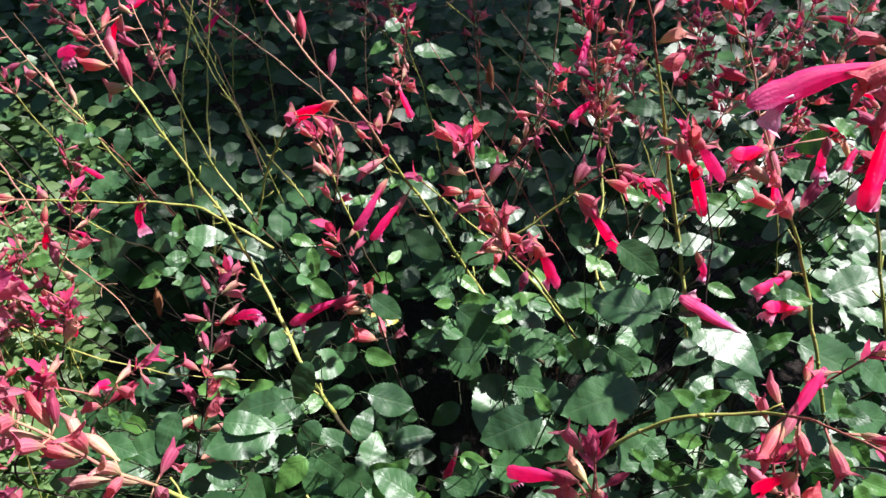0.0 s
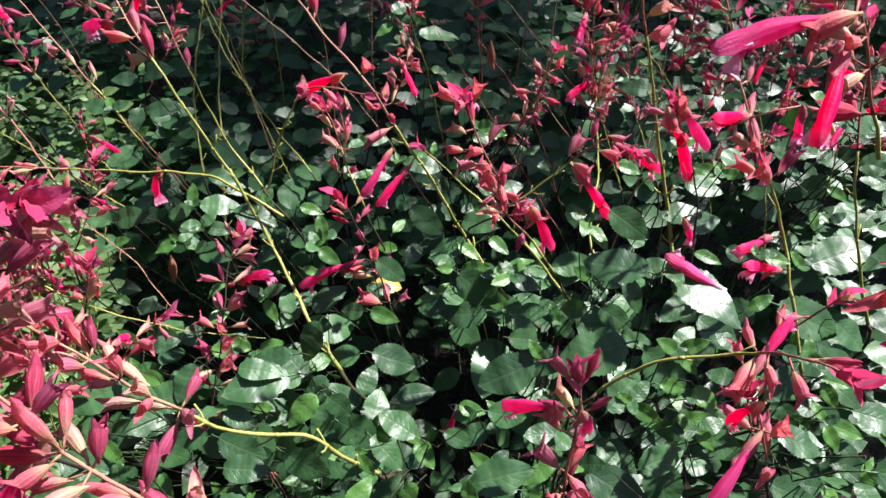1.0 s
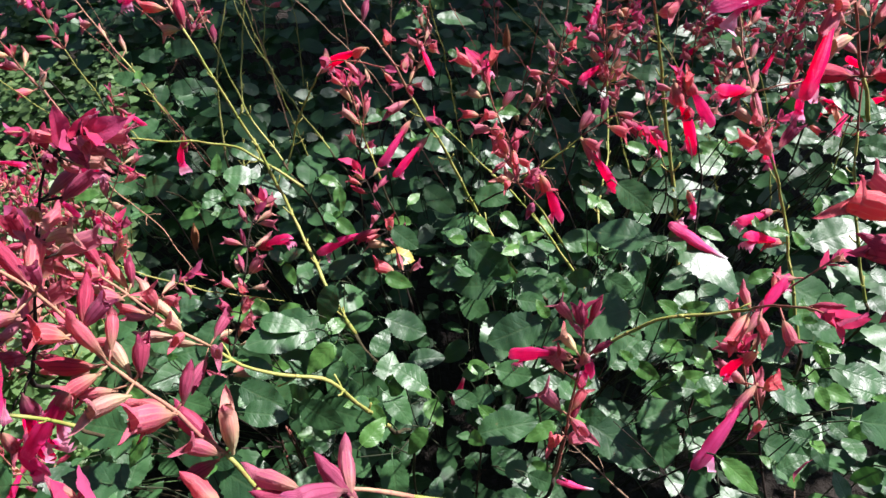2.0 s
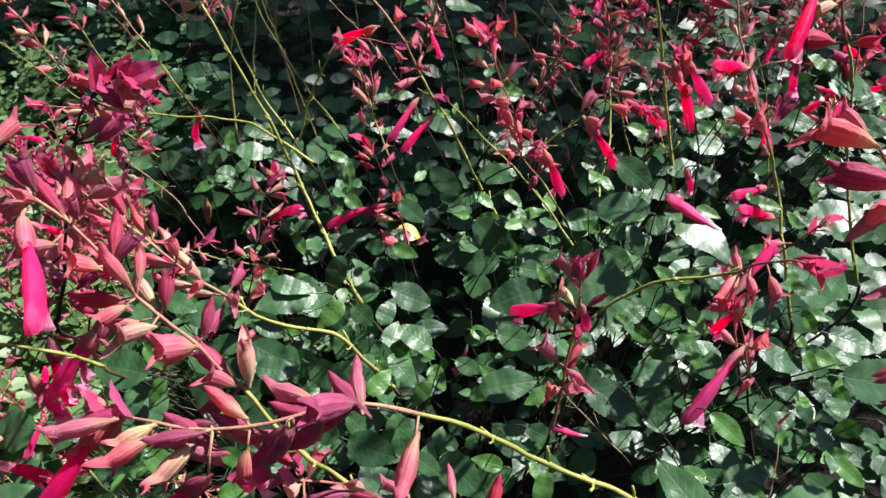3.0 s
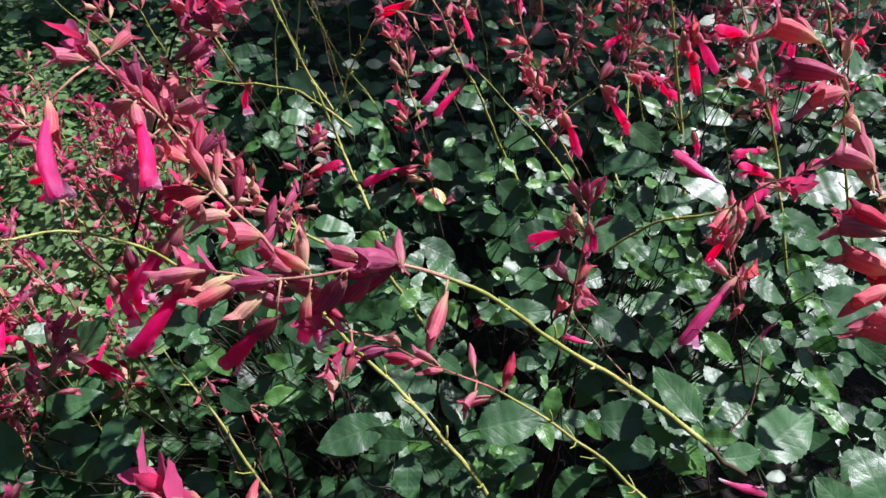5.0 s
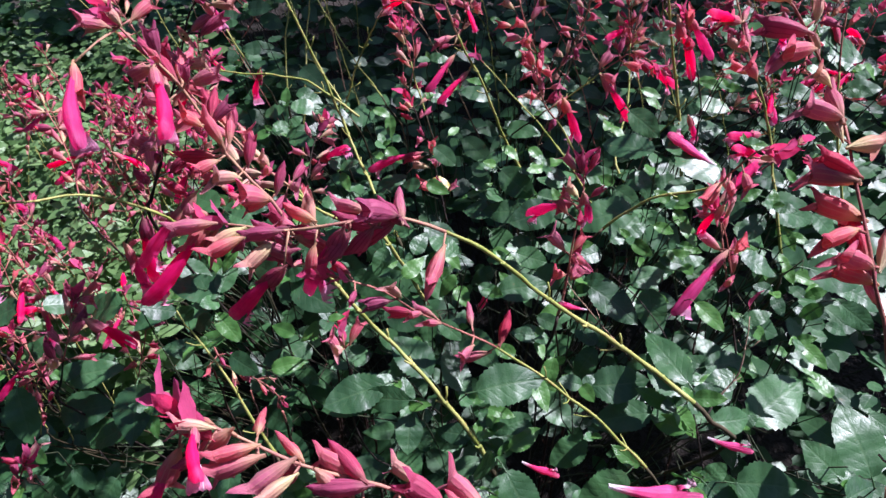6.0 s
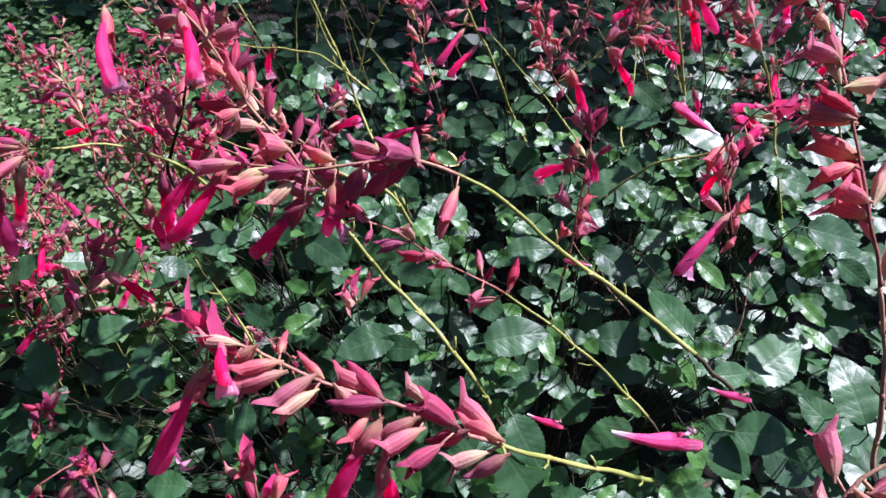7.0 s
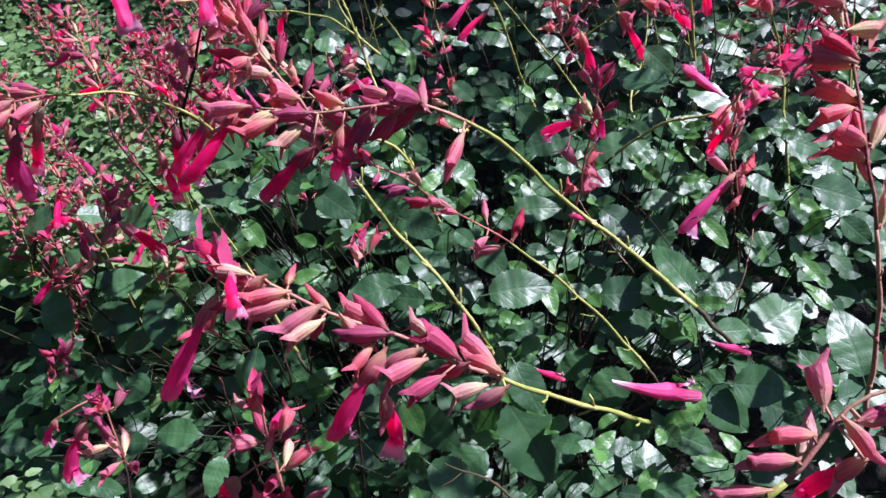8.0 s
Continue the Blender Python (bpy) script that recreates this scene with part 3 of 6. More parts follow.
flower_stem('flowering_stem', 'slender bare sage stem with old leaf scars',
            [(-0.112, 0.553, 0.805), (-0.151, 0.594, 0.828), (-0.190, 0.641, 0.857), (-0.214, 0.664, 0.887), (-0.239, 0.697, 0.931)],
            0.95, 0.0012, dense=0, tuft=0, seed=7)
flower_stem('flowering_stem', 'arching sage stem with dusky pink calyces and magenta flowers',
            [(-0.140, 0.509, 0.815), (-0.130, 0.513, 0.852), (-0.111, 0.492, 0.890), (-0.082, 0.443, 0.939), (-0.062, 0.431, 0.948), (-0.036, 0.415, 0.951)],
            0.60, 0.0013,
            flowers=[((-0.0512, 0.4345, 0.9561), (-0.0866, 0.4473, 0.9357))], dense=1, tuft=1, seed=8)
flower_stem('flowering_stem', 'bare yellow-green sage stem with a magenta-flowered tip',
            [(0.078, 0.405, 0.769), (0.062, 0.434, 0.766), (0.029, 0.450, 0.814), (0.003, 0.424, 0.886), (-0.016, 0.419, 0.922), (-0.028, 0.399, 0.961), (-0.049, 0.404, 0.986), (-0.070, 0.411, 1.012), (-0.084, 0.415, 1.034)],
            0.62, 0.0020,
            flowers=[((-0.0201, 0.4162, 0.9100), (-0.0412, 0.3955, 0.8842)), ((-0.0080, 0.4209, 0.8948), (-0.0320, 0.4020, 0.8714))], dense=1, axis=BUFF, seed=9)
flower_stem('flowering_stem', 'bare yellow-green sage stem with a magenta-flowered tip',
            [(0.122, 0.394, 0.769), (0.099, 0.405, 0.802), (0.062, 0.414, 0.847), (0.017, 0.421, 0.890), (-0.001, 0.422, 0.909)],
            0.95, 0.0015, dense=0, tuft=3, seed=10)
flower_stem('flowering_stem', 'upright dark sage stem with whorls of dusky pink calyces',
            [(0.092, 0.354, 0.850), (0.071, 0.353, 0.883), (0.057, 0.344, 0.904), (0.045, 0.300, 0.962), (0.036, 0.293, 0.986), (0.030, 0.290, 1.006), (0.027, 0.288, 1.013)],
            0.20, 0.0011,
            flowers=[((0.0711, 0.3574, 0.9042), (0.0868, 0.3619, 0.8643)), ((0.0283, 0.2897, 1.0065), (0.0333, 0.3240, 0.9934))], dense=3, size=0.0145, seed=11)
flower_stem('flowering_stem', 'bare yellow-green sage stem with a magenta-flowered tip',
            [(0.180, 0.366, 0.812), (0.176, 0.385, 0.846), (0.171, 0.402, 0.872), (0.156, 0.402, 0.925), (0.134, 0.378, 0.993), (0.118, 0.362, 1.039), (0.115, 0.364, 1.049)],
            0.80, 0.0022, dense=1, tuft=2, seed=12)
flower_stem('flowering_stem', 'bare yellow-green sage stem with a magenta-flowered tip',
            [(0.247, 0.305, 0.813), (0.230, 0.320, 0.866), (0.223, 0.337, 0.895), (0.205, 0.334, 0.933), (0.189, 0.337, 0.962), (0.179, 0.343, 0.987), (0.173, 0.349, 1.003), (0.162, 0.365, 1.041)],
            0.55, 0.0017,
            flowers=[((0.2196, 0.3457, 0.8903), (0.1876, 0.3188, 0.9002)), ((0.2241, 0.3291, 0.8775), (0.1896, 0.3104, 0.8949)), ((0.1828, 0.3402, 0.9753), (0.1524, 0.3126, 0.9884)), ((0.2073, 0.3349, 0.9848), (0.2206, 0.3516, 0.9545))], dense=3, axis=BUFF, seed=13)
flower_stem('flowering_stem', 'arching sage stem with dusky pink calyces and magenta flowers',
            [(0.142, 0.101, 0.854), (0.128, 0.106, 0.861), (0.095, 0.104, 0.889), (0.061, 0.093, 0.920), (0.034, 0.083, 0.950), (0.013, 0.077, 0.965), (-0.005, 0.073, 0.973), (-0.017, 0.067, 0.975), (-0.031, 0.062, 0.975), (-0.049, 0.061, 0.970), (-0.069, 0.064, 0.968), (-0.087, 0.068, 0.967)],
            0.61, 0.0018,
            flowers=[((-0.0849, 0.0679, 0.9668), (-0.1120, 0.0480, 0.9355)), ((-0.0501, 0.0532, 0.9574), (-0.0770, 0.0558, 0.9242)), ((-0.0265, 0.0611, 0.9734), (-0.0429, 0.0652, 0.9338))],
            calyces=[((-0.0144, 0.0677, 0.9696), (-0.0327, 0.0678, 0.9713)), ((-0.0026, 0.0701, 0.9718), (-0.0167, 0.0813, 0.9734)), ((-0.0043, 0.0709, 0.9729), (-0.0098, 0.0879, 0.9757)), ((-0.0502, 0.0591, 0.9616), (-0.0671, 0.0655, 0.9631)), ((-0.0543, 0.0565, 0.9586), (-0.0662, 0.0457, 0.9505)), ((-0.0698, 0.0592, 0.9634), (-0.0848, 0.0504, 0.9581)), ((-0.0254, 0.0637, 0.9655), (-0.0349, 0.0588, 0.9509)), ((-0.0149, 0.0665, 0.9681), (-0.0246, 0.0661, 0.9530)), ((-0.0822, 0.0629, 0.9692), (-0.0999, 0.0545, 0.9696)), ((-0.0468, 0.0629, 0.9662), (-0.0351, 0.0721, 0.9558)), ((-0.0368, 0.0636, 0.9663), (-0.0517, 0.0712, 0.9601)), ((-0.0641, 0.0585, 0.9620), (-0.0468, 0.0572, 0.9556))], dense=2, axis=BUFF, size=0.018, seed=14)
flower_stem('flowering_stem', 'bare yellow-green sage stem with a magenta-flowered tip',
            [(0.041, 0.095, 0.793), (0.013, 0.097, 0.839), (-0.025, 0.116, 0.867), (-0.039, 0.109, 0.893), (-0.067, 0.117, 0.931), (-0.097, 0.121, 0.969), (-0.110, 0.122, 0.994), (-0.125, 0.117, 1.019), (-0.140, 0.117, 1.038)],
            0.56, 0.0019,
            flowers=[((-0.1134, 0.1005, 1.0190), (-0.0930, 0.0609, 1.0070)), ((-0.1435, 0.0929, 1.0219), (-0.1225, 0.0571, 1.0023))], dense=4, axis=BUFF, size=0.018, seed=15)
flower_stem('flowering_stem', 'arching sage stem with dusky pink calyces and magenta flowers',
            [(-0.020, 0.240, 0.789), (-0.032, 0.210, 0.848), (-0.046, 0.200, 0.876), (-0.067, 0.190, 0.890), (-0.080, 0.185, 0.900), (-0.092, 0.183, 0.914), (-0.108, 0.181, 0.930), (-0.125, 0.180, 0.953), (-0.138, 0.177, 0.970), (-0.148, 0.174, 0.986)],
            0.62, 0.0019,
            flowers=[((-0.1567, 0.1484, 0.9175), (-0.1668, 0.1523, 0.8758)), ((-0.1659, 0.1437, 0.9120), (-0.1741, 0.1479, 0.8697))], dense=4, axis=BUFF, size=0.015, seed=16)
flower_stem('flowering_stem', 'upright dark sage stem with broad rose bracts at its tip',
            [(-0.175, 0.174, 0.902), (-0.146, 0.160, 0.964), (-0.127, 0.153, 1.006), (-0.120, 0.156, 1.025), (-0.109, 0.156, 1.036), (-0.095, 0.150, 1.044)],
            0.12, 0.0016,
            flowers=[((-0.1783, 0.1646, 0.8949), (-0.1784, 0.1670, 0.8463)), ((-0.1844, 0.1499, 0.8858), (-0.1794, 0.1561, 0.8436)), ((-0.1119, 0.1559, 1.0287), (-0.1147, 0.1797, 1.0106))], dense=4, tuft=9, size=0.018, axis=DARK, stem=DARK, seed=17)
flower_stem('flowering_stem', 'arching sage stem with dusky pink calyces and magenta flowers',
            [(0.122, 0.083, 0.820), (0.091, 0.088, 0.850), (0.068, 0.083, 0.874), (0.048, 0.084, 0.889), (0.027, 0.078, 0.907), (0.008, 0.072, 0.921), (-0.007, 0.068, 0.934), (-0.023, 0.062, 0.946), (-0.035, 0.059, 0.952)],
            0.55, 0.0012, dense=2, axis=AXIS, size=0.0135, seed=18)
flower_stem('flowering_stem', 'arching sage stem with dusky pink calyces and magenta flowers',
            [(0.120, 0.013, 0.855), (0.094, 0.004, 0.871), (0.071, -0.006, 0.886), (0.043, -0.021, 0.909), (0.020, -0.022, 0.918), (0.003, -0.021, 0.925), (-0.023, -0.024, 0.935), (-0.045, -0.022, 0.944), (-0.062, -0.021, 0.951), (-0.068, -0.019, 0.955)],
            0.44, 0.0018,
            flowers=[((-0.0580, -0.0235, 0.9490), (-0.0430, -0.0500, 0.9560)), ((-0.0648, -0.0247, 0.9373), (-0.0840, -0.0402, 0.8960)), ((-0.0013, -0.0279, 0.9233), (-0.0194, -0.0413, 0.8830)), ((-0.0018, -0.0290, 0.9006), (0.0025, -0.0224, 0.8581))],
            calyces=[((-0.0363, -0.0258, 0.9399), (-0.0540, -0.0331, 0.9361)), ((-0.0258, -0.0252, 0.9389), (-0.0424, -0.0364, 0.9290)), ((-0.0007, -0.0254, 0.9343), (-0.0148, -0.0140, 0.9349)), ((0.0017, -0.0271, 0.9317), (-0.0224, -0.0322, 0.9294)), ((0.0122, -0.0306, 0.9254), (-0.0016, -0.0330, 0.9142)), ((-0.0468, -0.0219, 0.9467), (-0.0587, -0.0225, 0.9333)), ((-0.0166, -0.0262, 0.9361), (-0.0094, -0.0240, 0.9197)), ((0.0417, -0.0220, 0.9150), (0.0270, -0.0128, 0.9106)), ((0.0290, -0.0224, 0.9167), (0.0170, -0.0197, 0.9034)), ((0.0446, -0.0256, 0.9099), (0.0326, -0.0274, 0.8966))], dense=3, tuft=8, axis=BUFF, size=0.018, seed=19)
flower_stem('flowering_stem', 'upright dark sage stem with whorls of dusky pink calyces',
            [(0.193, 0.010, 0.884), (0.183, 0.024, 0.937), (0.165, 0.037, 0.985), (0.155, 0.064, 1.016), (0.148, 0.091, 1.036), (0.136, 0.092, 1.053), (0.125, 0.093, 1.065)],
            0.36, 0.0016,
            calyces=[((0.1625, 0.0406, 0.9907), (0.1469, 0.0365, 0.9988)), ((0.1653, 0.0410, 0.9907), (0.1721, 0.0567, 0.9957)), ((0.1543, 0.0580, 1.0144), (0.1365, 0.0607, 1.0160)), ((0.1523, 0.0645, 1.0231), (0.1678, 0.0733, 1.0219)), ((0.1563, 0.0477, 1.0008), (0.1418, 0.0369, 1.0010)), ((0.1555, 0.0591, 1.0155), (0.1386, 0.0601, 1.0214)), ((0.1381, 0.0652, 1.0443), (0.1211, 0.0635, 1.0496)), ((0.1363, 0.0642, 1.0466), (0.1218, 0.0537, 1.0481)), ((0.1316, 0.0661, 1.0550), (0.1138, 0.0694, 1.0554)), ((0.1263, 0.0647, 1.0624), (0.1091, 0.0657, 1.0672)), ((0.1396, 0.0653, 1.0424), (0.1375, 0.0823, 1.0473)), ((0.1623, 0.0711, 1.0045), (0.1450, 0.0766, 1.0045)), ((0.1655, 0.0647, 0.9919), (0.1479, 0.0719, 0.9942)), ((0.1727, 0.0619, 0.9767), (0.1555, 0.0635, 0.9815)), ((0.1719, 0.0605, 0.9750), (0.1714, 0.0786, 0.9751))], dense=1, axis=AXIS, stem=BUFF, size=0.0145, tuft=0, seed=20)
flower_stem('flowering_stem', 'arching sage stem with dusky pink calyces and magenta flowers',
            [(0.128, -0.062, 0.909), (0.141, -0.053, 0.924), (0.153, -0.041, 0.940), (0.165, -0.037, 0.946), (0.175, -0.035, 0.952)],
            0.03, 0.0017,
            flowers=[((0.1569, -0.0539, 0.9311), (0.1526, -0.0417, 0.8903))],
            calyces=[((0.1397, -0.0481, 0.9366), (0.1230, -0.0536, 0.9397)), ((0.1355, -0.0547, 0.9289), (0.1185, -0.0597, 0.9295)), ((0.1289, -0.0614, 0.9215), (0.1115, -0.0654, 0.9193)), ((0.1587, -0.0454, 0.9367), (0.1726, -0.0351, 0.9328)), ((0.1603, -0.0474, 0.9339), (0.1752, -0.0392, 0.9288)), ((0.1513, -0.0451, 0.9384), (0.1643, -0.0503, 0.9271))], dense=1, tuft=4, axis=BUFF, size=0.018, grow=False, seed=21)
flower_stem('flowering_stem', 'arching sage stem with dusky pink calyces and magenta flowers',
            [(0.101, 0.240, 0.865), (0.114, 0.239, 0.880), (0.132, 0.234, 0.897), (0.159, 0.224, 0.912), (0.160, 0.198, 0.939), (0.158, 0.167, 0.966), (0.162, 0.151, 0.976)],
            0.52, 0.0014,
            flowers=[((0.1561, 0.1854, 0.9225), (0.1507, 0.1961, 0.8948))], dense=1, size=0.0155, seed=22)
flower_stem('flowering_stem', 'upright dark sage stem with whorls of dusky pink calyces',
            [(0.0737, 0.1716, 0.8440), (0.0756, 0.1725, 0.8896), (0.0765, 0.1753, 0.9240), (0.0765, 0.1827, 0.9445)],
            0.28, 0.0014,
            flowers=[((0.0732, 0.1863, 0.9162), (0.0501, 0.2075, 0.8913)), ((0.0772, 0.1702, 0.9332), (0.0828, 0.1790, 0.9072))], dense=3, tuft=5, size=0.0145, stem=AXIS, seed=23)
flower_stem('flowering_stem', 'upright dark sage stem with whorls of dusky pink calyces',
            [(-0.1640, 0.3070, 0.7122), (-0.1470, 0.3219, 0.7642), (-0.1364, 0.3431, 0.8140), (-0.1375, 0.3759, 0.8352), (-0.1311, 0.3950, 0.8511)],
            0.20, 0.0014,
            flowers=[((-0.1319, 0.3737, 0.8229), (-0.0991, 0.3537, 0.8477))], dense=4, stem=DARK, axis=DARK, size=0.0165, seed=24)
flower_stem('flowering_stem', 'upright dark sage stem with whorls of dusky pink calyces',
            [(-0.019, 0.384, 0.762), (-0.034, 0.399, 0.816), (-0.050, 0.410, 0.852), (-0.061, 0.416, 0.871)],
            0.20, 0.0012,
            flowers=[((-0.0457, 0.3994, 0.8244), (-0.0896, 0.3838, 0.8060))], dense=3, stem=DARK, axis=DARK, seed=25)
flower_stem('flowering_stem', 'thin maroon sage stem with hanging magenta flowers',
            [(0.062, 0.407, 0.870), (0.082, 0.408, 0.887), (0.110, 0.409, 0.913), (0.125, 0.406, 0.924), (0.149, 0.406, 0.914)],
            0.45, 0.0011,
            flowers=[((0.1020, 0.4039, 0.9056), (0.1290, 0.3820, 0.8761)), ((0.1305, 0.4145, 0.9166), (0.1652, 0.4162, 0.8911))], dense=2, size=0.0145, seed=26)
flower_stem('flowering_stem', 'bare yellow-green sage stem with a magenta-flowered tip',
            [(0.149, 0.438, 0.776), (0.133, 0.458, 0.803), (0.146, 0.526, 0.824), (0.146, 0.569, 0.863), (0.132, 0.585, 0.935), (0.125, 0.601, 0.972)],
            0.62, 0.0016,
            flowers=[((0.1421, 0.5849, 0.8848), (0.1168, 0.5502, 0.8834)), ((0.1315, 0.5906, 0.9416), (0.1183, 0.5505, 0.9329)), ((0.1516, 0.5860, 0.9348), (0.1752, 0.6134, 0.9120))], dense=3, seed=27)
flower_stem('flowering_stem', 'upright dark sage stem with whorls of dusky pink calyces',
            [(0.178, 0.350, 0.857), (0.175, 0.360, 0.903), (0.164, 0.367, 0.938), (0.151, 0.373, 0.970)],
            0.72, 0.0012,
            flowers=[((0.1468, 0.3679, 0.9671), (0.1602, 0.3481, 0.9278)), ((0.1528, 0.3696, 0.9690), (0.1779, 0.3742, 0.9346)), ((0.1667, 0.3553, 0.8974), (0.1799, 0.3623, 0.8717))], dense=2, stem=DARK, seed=28)
flower_stem('flowering_stem', 'upright sage stem with a long magenta flower',
            [(0.1881, 0.1822, 0.8159), (0.1804, 0.1958, 0.8482), (0.1728, 0.2051, 0.8805), (0.1600, 0.2085, 0.9077)],
            0.45, 0.0012,
            flowers=[((0.1719, 0.2041, 0.8801), (0.1419, 0.1768, 0.8478)), ((0.1743, 0.2272, 0.9305), (0.1864, 0.2380, 0.9252))], dense=2, stem=DARK, seed=29)
flower_stem('flowering_stem', 'bare yellow-green sage stem with a magenta-flowered tip',
            [(0.316, 0.362, 0.802), (0.292, 0.374, 0.867), (0.279, 0.385, 0.915), (0.273, 0.397, 0.963), (0.270, 0.414, 1.002)],
            0.60, 0.0017,
            dense=2, tuft=2, seed=30)
flower_stem('flowering_stem', 'sage flower head with two large magenta blooms',
            [(0.186, 0.223, 1.019), (0.168, 0.216, 1.052), (0.156, 0.213, 1.074), (0.152, 0.217, 1.087)],
            0.30, 0.0012,
            flowers=[((0.1464, 0.2003, 1.0822), (0.1050, 0.1903, 1.0710)), ((0.1523, 0.2100, 1.0693), (0.1364, 0.1830, 1.0462))], dense=3, grow=False, size=0.014, seed=31)
flower_stem('flowering_stem', 'cluster of pink calyces with a magenta flower',
            [(-0.238, 0.121, 0.788), (-0.225, 0.121, 0.820), (-0.221, 0.133, 0.843), (-0.216, 0.136, 0.855)],
            0.30, 0.0012,
            flowers=[((-0.2092, 0.1279, 0.8430), (-0.1940, 0.1436, 0.8060))], dense=4, stem=DARK, size=0.0145, seed=32)
flower_stem('flowering_stem', 'arching sage stem with dusky pink calyces and magenta flowers',
            [(-0.138, 0.142, 0.905), (-0.147, 0.130, 0.924), (-0.171, 0.120, 0.939), (-0.192, 0.103, 0.945), (-0.210, 0.090, 0.947), (-0.233, 0.077, 0.943)],
            0.72, 0.0013,
            flowers=[((-0.2092, 0.0878, 0.9359), (-0.2255, 0.0973, 0.8972)), ((-0.2138, 0.0779, 0.9319), (-0.2344, 0.0841, 0.8945)), ((-0.2134, 0.0770, 0.9142), (-0.2243, 0.0847, 0.8872))], dense=4, size=0.0145, seed=33)
flower_stem('flowering_stem', 'sage flower head with dusky pink bracts',
            [(-0.151, -0.008, 0.757), (-0.153, -0.000, 0.792), (-0.157, 0.005, 0.816), (-0.159, 0.007, 0.827)],
            0.35, 0.0012,
            flowers=[((-0.1654, -0.0011, 0.8174), (-0.1767, -0.0147, 0.7783)), ((-0.1703, -0.0126, 0.8294), (-0.1783, -0.0165, 0.8113))], dense=4, size=0.014, stem=DARK, seed=34)
flower_stem('flowering_stem', 'sage flower head with dusky pink bracts',
            [(-0.040, -0.048, 0.817), (-0.045, -0.040, 0.845), (-0.053, -0.029, 0.868), (-0.057, -0.023, 0.885)],
            0.15, 0.0014,
            flowers=[((-0.0503, -0.0377, 0.8651), (-0.0537, -0.0100, 0.8545)), ((-0.0596, -0.0391, 0.8648), (-0.0683, -0.0227, 0.8571)), ((-0.0605, -0.0465, 0.8555), (-0.0776, -0.0351, 0.8175))], dense=4, size=0.015, seed=35)
flower_stem('flowering_stem', 'young sage flower head with star-set pink calyces',
            [(-0.048, 0.128, 0.790), (-0.051, 0.134, 0.824), (-0.053, 0.138, 0.838), (-0.055, 0.142, 0.843)],
            0.75, 0.0010, dense=4, tuft=4, size=0.014, stem=DARK, seed=36)
flower_stem('flowering_stem', 'cluster of old pink calyces',
            [(-0.251, 0.071, 0.738), (-0.242, 0.072, 0.764), (-0.236, 0.075, 0.776)],
            0.40, 0.0010, dense=4, size=0.0135, stem=DARK, seed=37)
flower_stem('flowering_stem', 'upright sage stem with stacked pink calyces',
            [(-0.276, 0.427, 0.812), (-0.262, 0.438, 0.842), (-0.253, 0.445, 0.868), (-0.249, 0.449, 0.881)],
            0.10, 0.0010,
            flowers=[((-0.2742, 0.4410, 0.8550), (-0.2864, 0.4471, 0.8282)), ((-0.2577, 0.4430, 0.8486), (-0.2577, 0.4542, 0.8321))], dense=3, stem=DARK, size=0.0135, seed=38)
flower_stem('flowering_stem', 'upright sage stem with pink calyces in the shade',
            [(-0.070, 0.482, 0.842), (-0.067, 0.489, 0.867), (-0.068, 0.498, 0.887), (-0.072, 0.504, 0.903)],
            0.05, 0.0010, dense=2, size=0.0145, stem=DARK, seed=39)
flower_stem('flowering_stem', 'bare yellow-green sage stem with a magenta-flowered tip',
            [(-0.083, 0.085, 0.793), (-0.100, 0.090, 0.828), (-0.114, 0.096, 0.855), (-0.129, 0.101, 0.873), (-0.136, 0.105, 0.887)],
            0.92, 0.0014, dense=0, tuft=0, seed=40)
flower_stem('flowering_stem', 'slender bare sage stem with old leaf scars',
            [(-0.299, 0.151, 0.777), (-0.289, 0.153, 0.744), (-0.267, 0.152, 0.707), (-0.248, 0.149, 0.667)],
            0.95, 0.0014, dense=0, tuft=0, stem=DARK, seed=41)
flower_stem('flowering_stem', 'dry brown twig with old flower scars',
            [(0.115, 0.178, 0.819), (0.097, 0.183, 0.836), (0.080, 0.185, 0.856), (0.075, 0.185, 0.864)],
            0.95, 0.0008, dense=0, tuft=0, stem=TWIG, seed=42)
flower_stem('flowering_stem', 'dry brown twig with old flower scars',
            [(0.157, 0.102, 0.808), (0.146, 0.112, 0.839), (0.139, 0.134, 0.852), (0.123, 0.164, 0.861), (0.099, 0.192, 0.868)],
            0.95, 0.0008, dense=0, tuft=0, stem=DARK, seed=43)
flower_stem('flowering_stem', 'dry brown twig with old flower scars',
            [(0.160, 0.121, 0.832), (0.171, 0.131, 0.851), (0.173, 0.141, 0.873), (0.173, 0.149, 0.883)],
            0.90, 0.0009, dense=0, tuft=1, stem=TWIG, seed=44)
flower_stem('flowering_stem', 'dry brown twig with old flower scars',
            [(0.081, 0.512, 0.875), (0.091, 0.517, 0.897), (0.105, 0.516, 0.878), (0.130, 0.508, 0.852)],
            0.95, 0.0008, dense=0, tuft=0, stem=TWIG, seed=45)
flower_stem('flowering_stem', 'green flower stem with small buds',
            [(-0.049, 0.453, 0.836), (-0.061, 0.464, 0.867), (-0.072, 0.476, 0.899), (-0.079, 0.475, 0.916)],
            0.50, 0.0011, dense=2, size=0.0135, seed=46)
flower_stem('flowering_stem', 'cluster of pink calyces on a reddish stem',
            [(0.187, 0.226, 0.835), (0.171, 0.229, 0.885), (0.173, 0.231, 0.905), (0.193, 0.236, 0.926), (0.205, 0.236, 0.941)],
            0.30, 0.0012, dense=1, size=0.0135, stem=AXIS, seed=47)
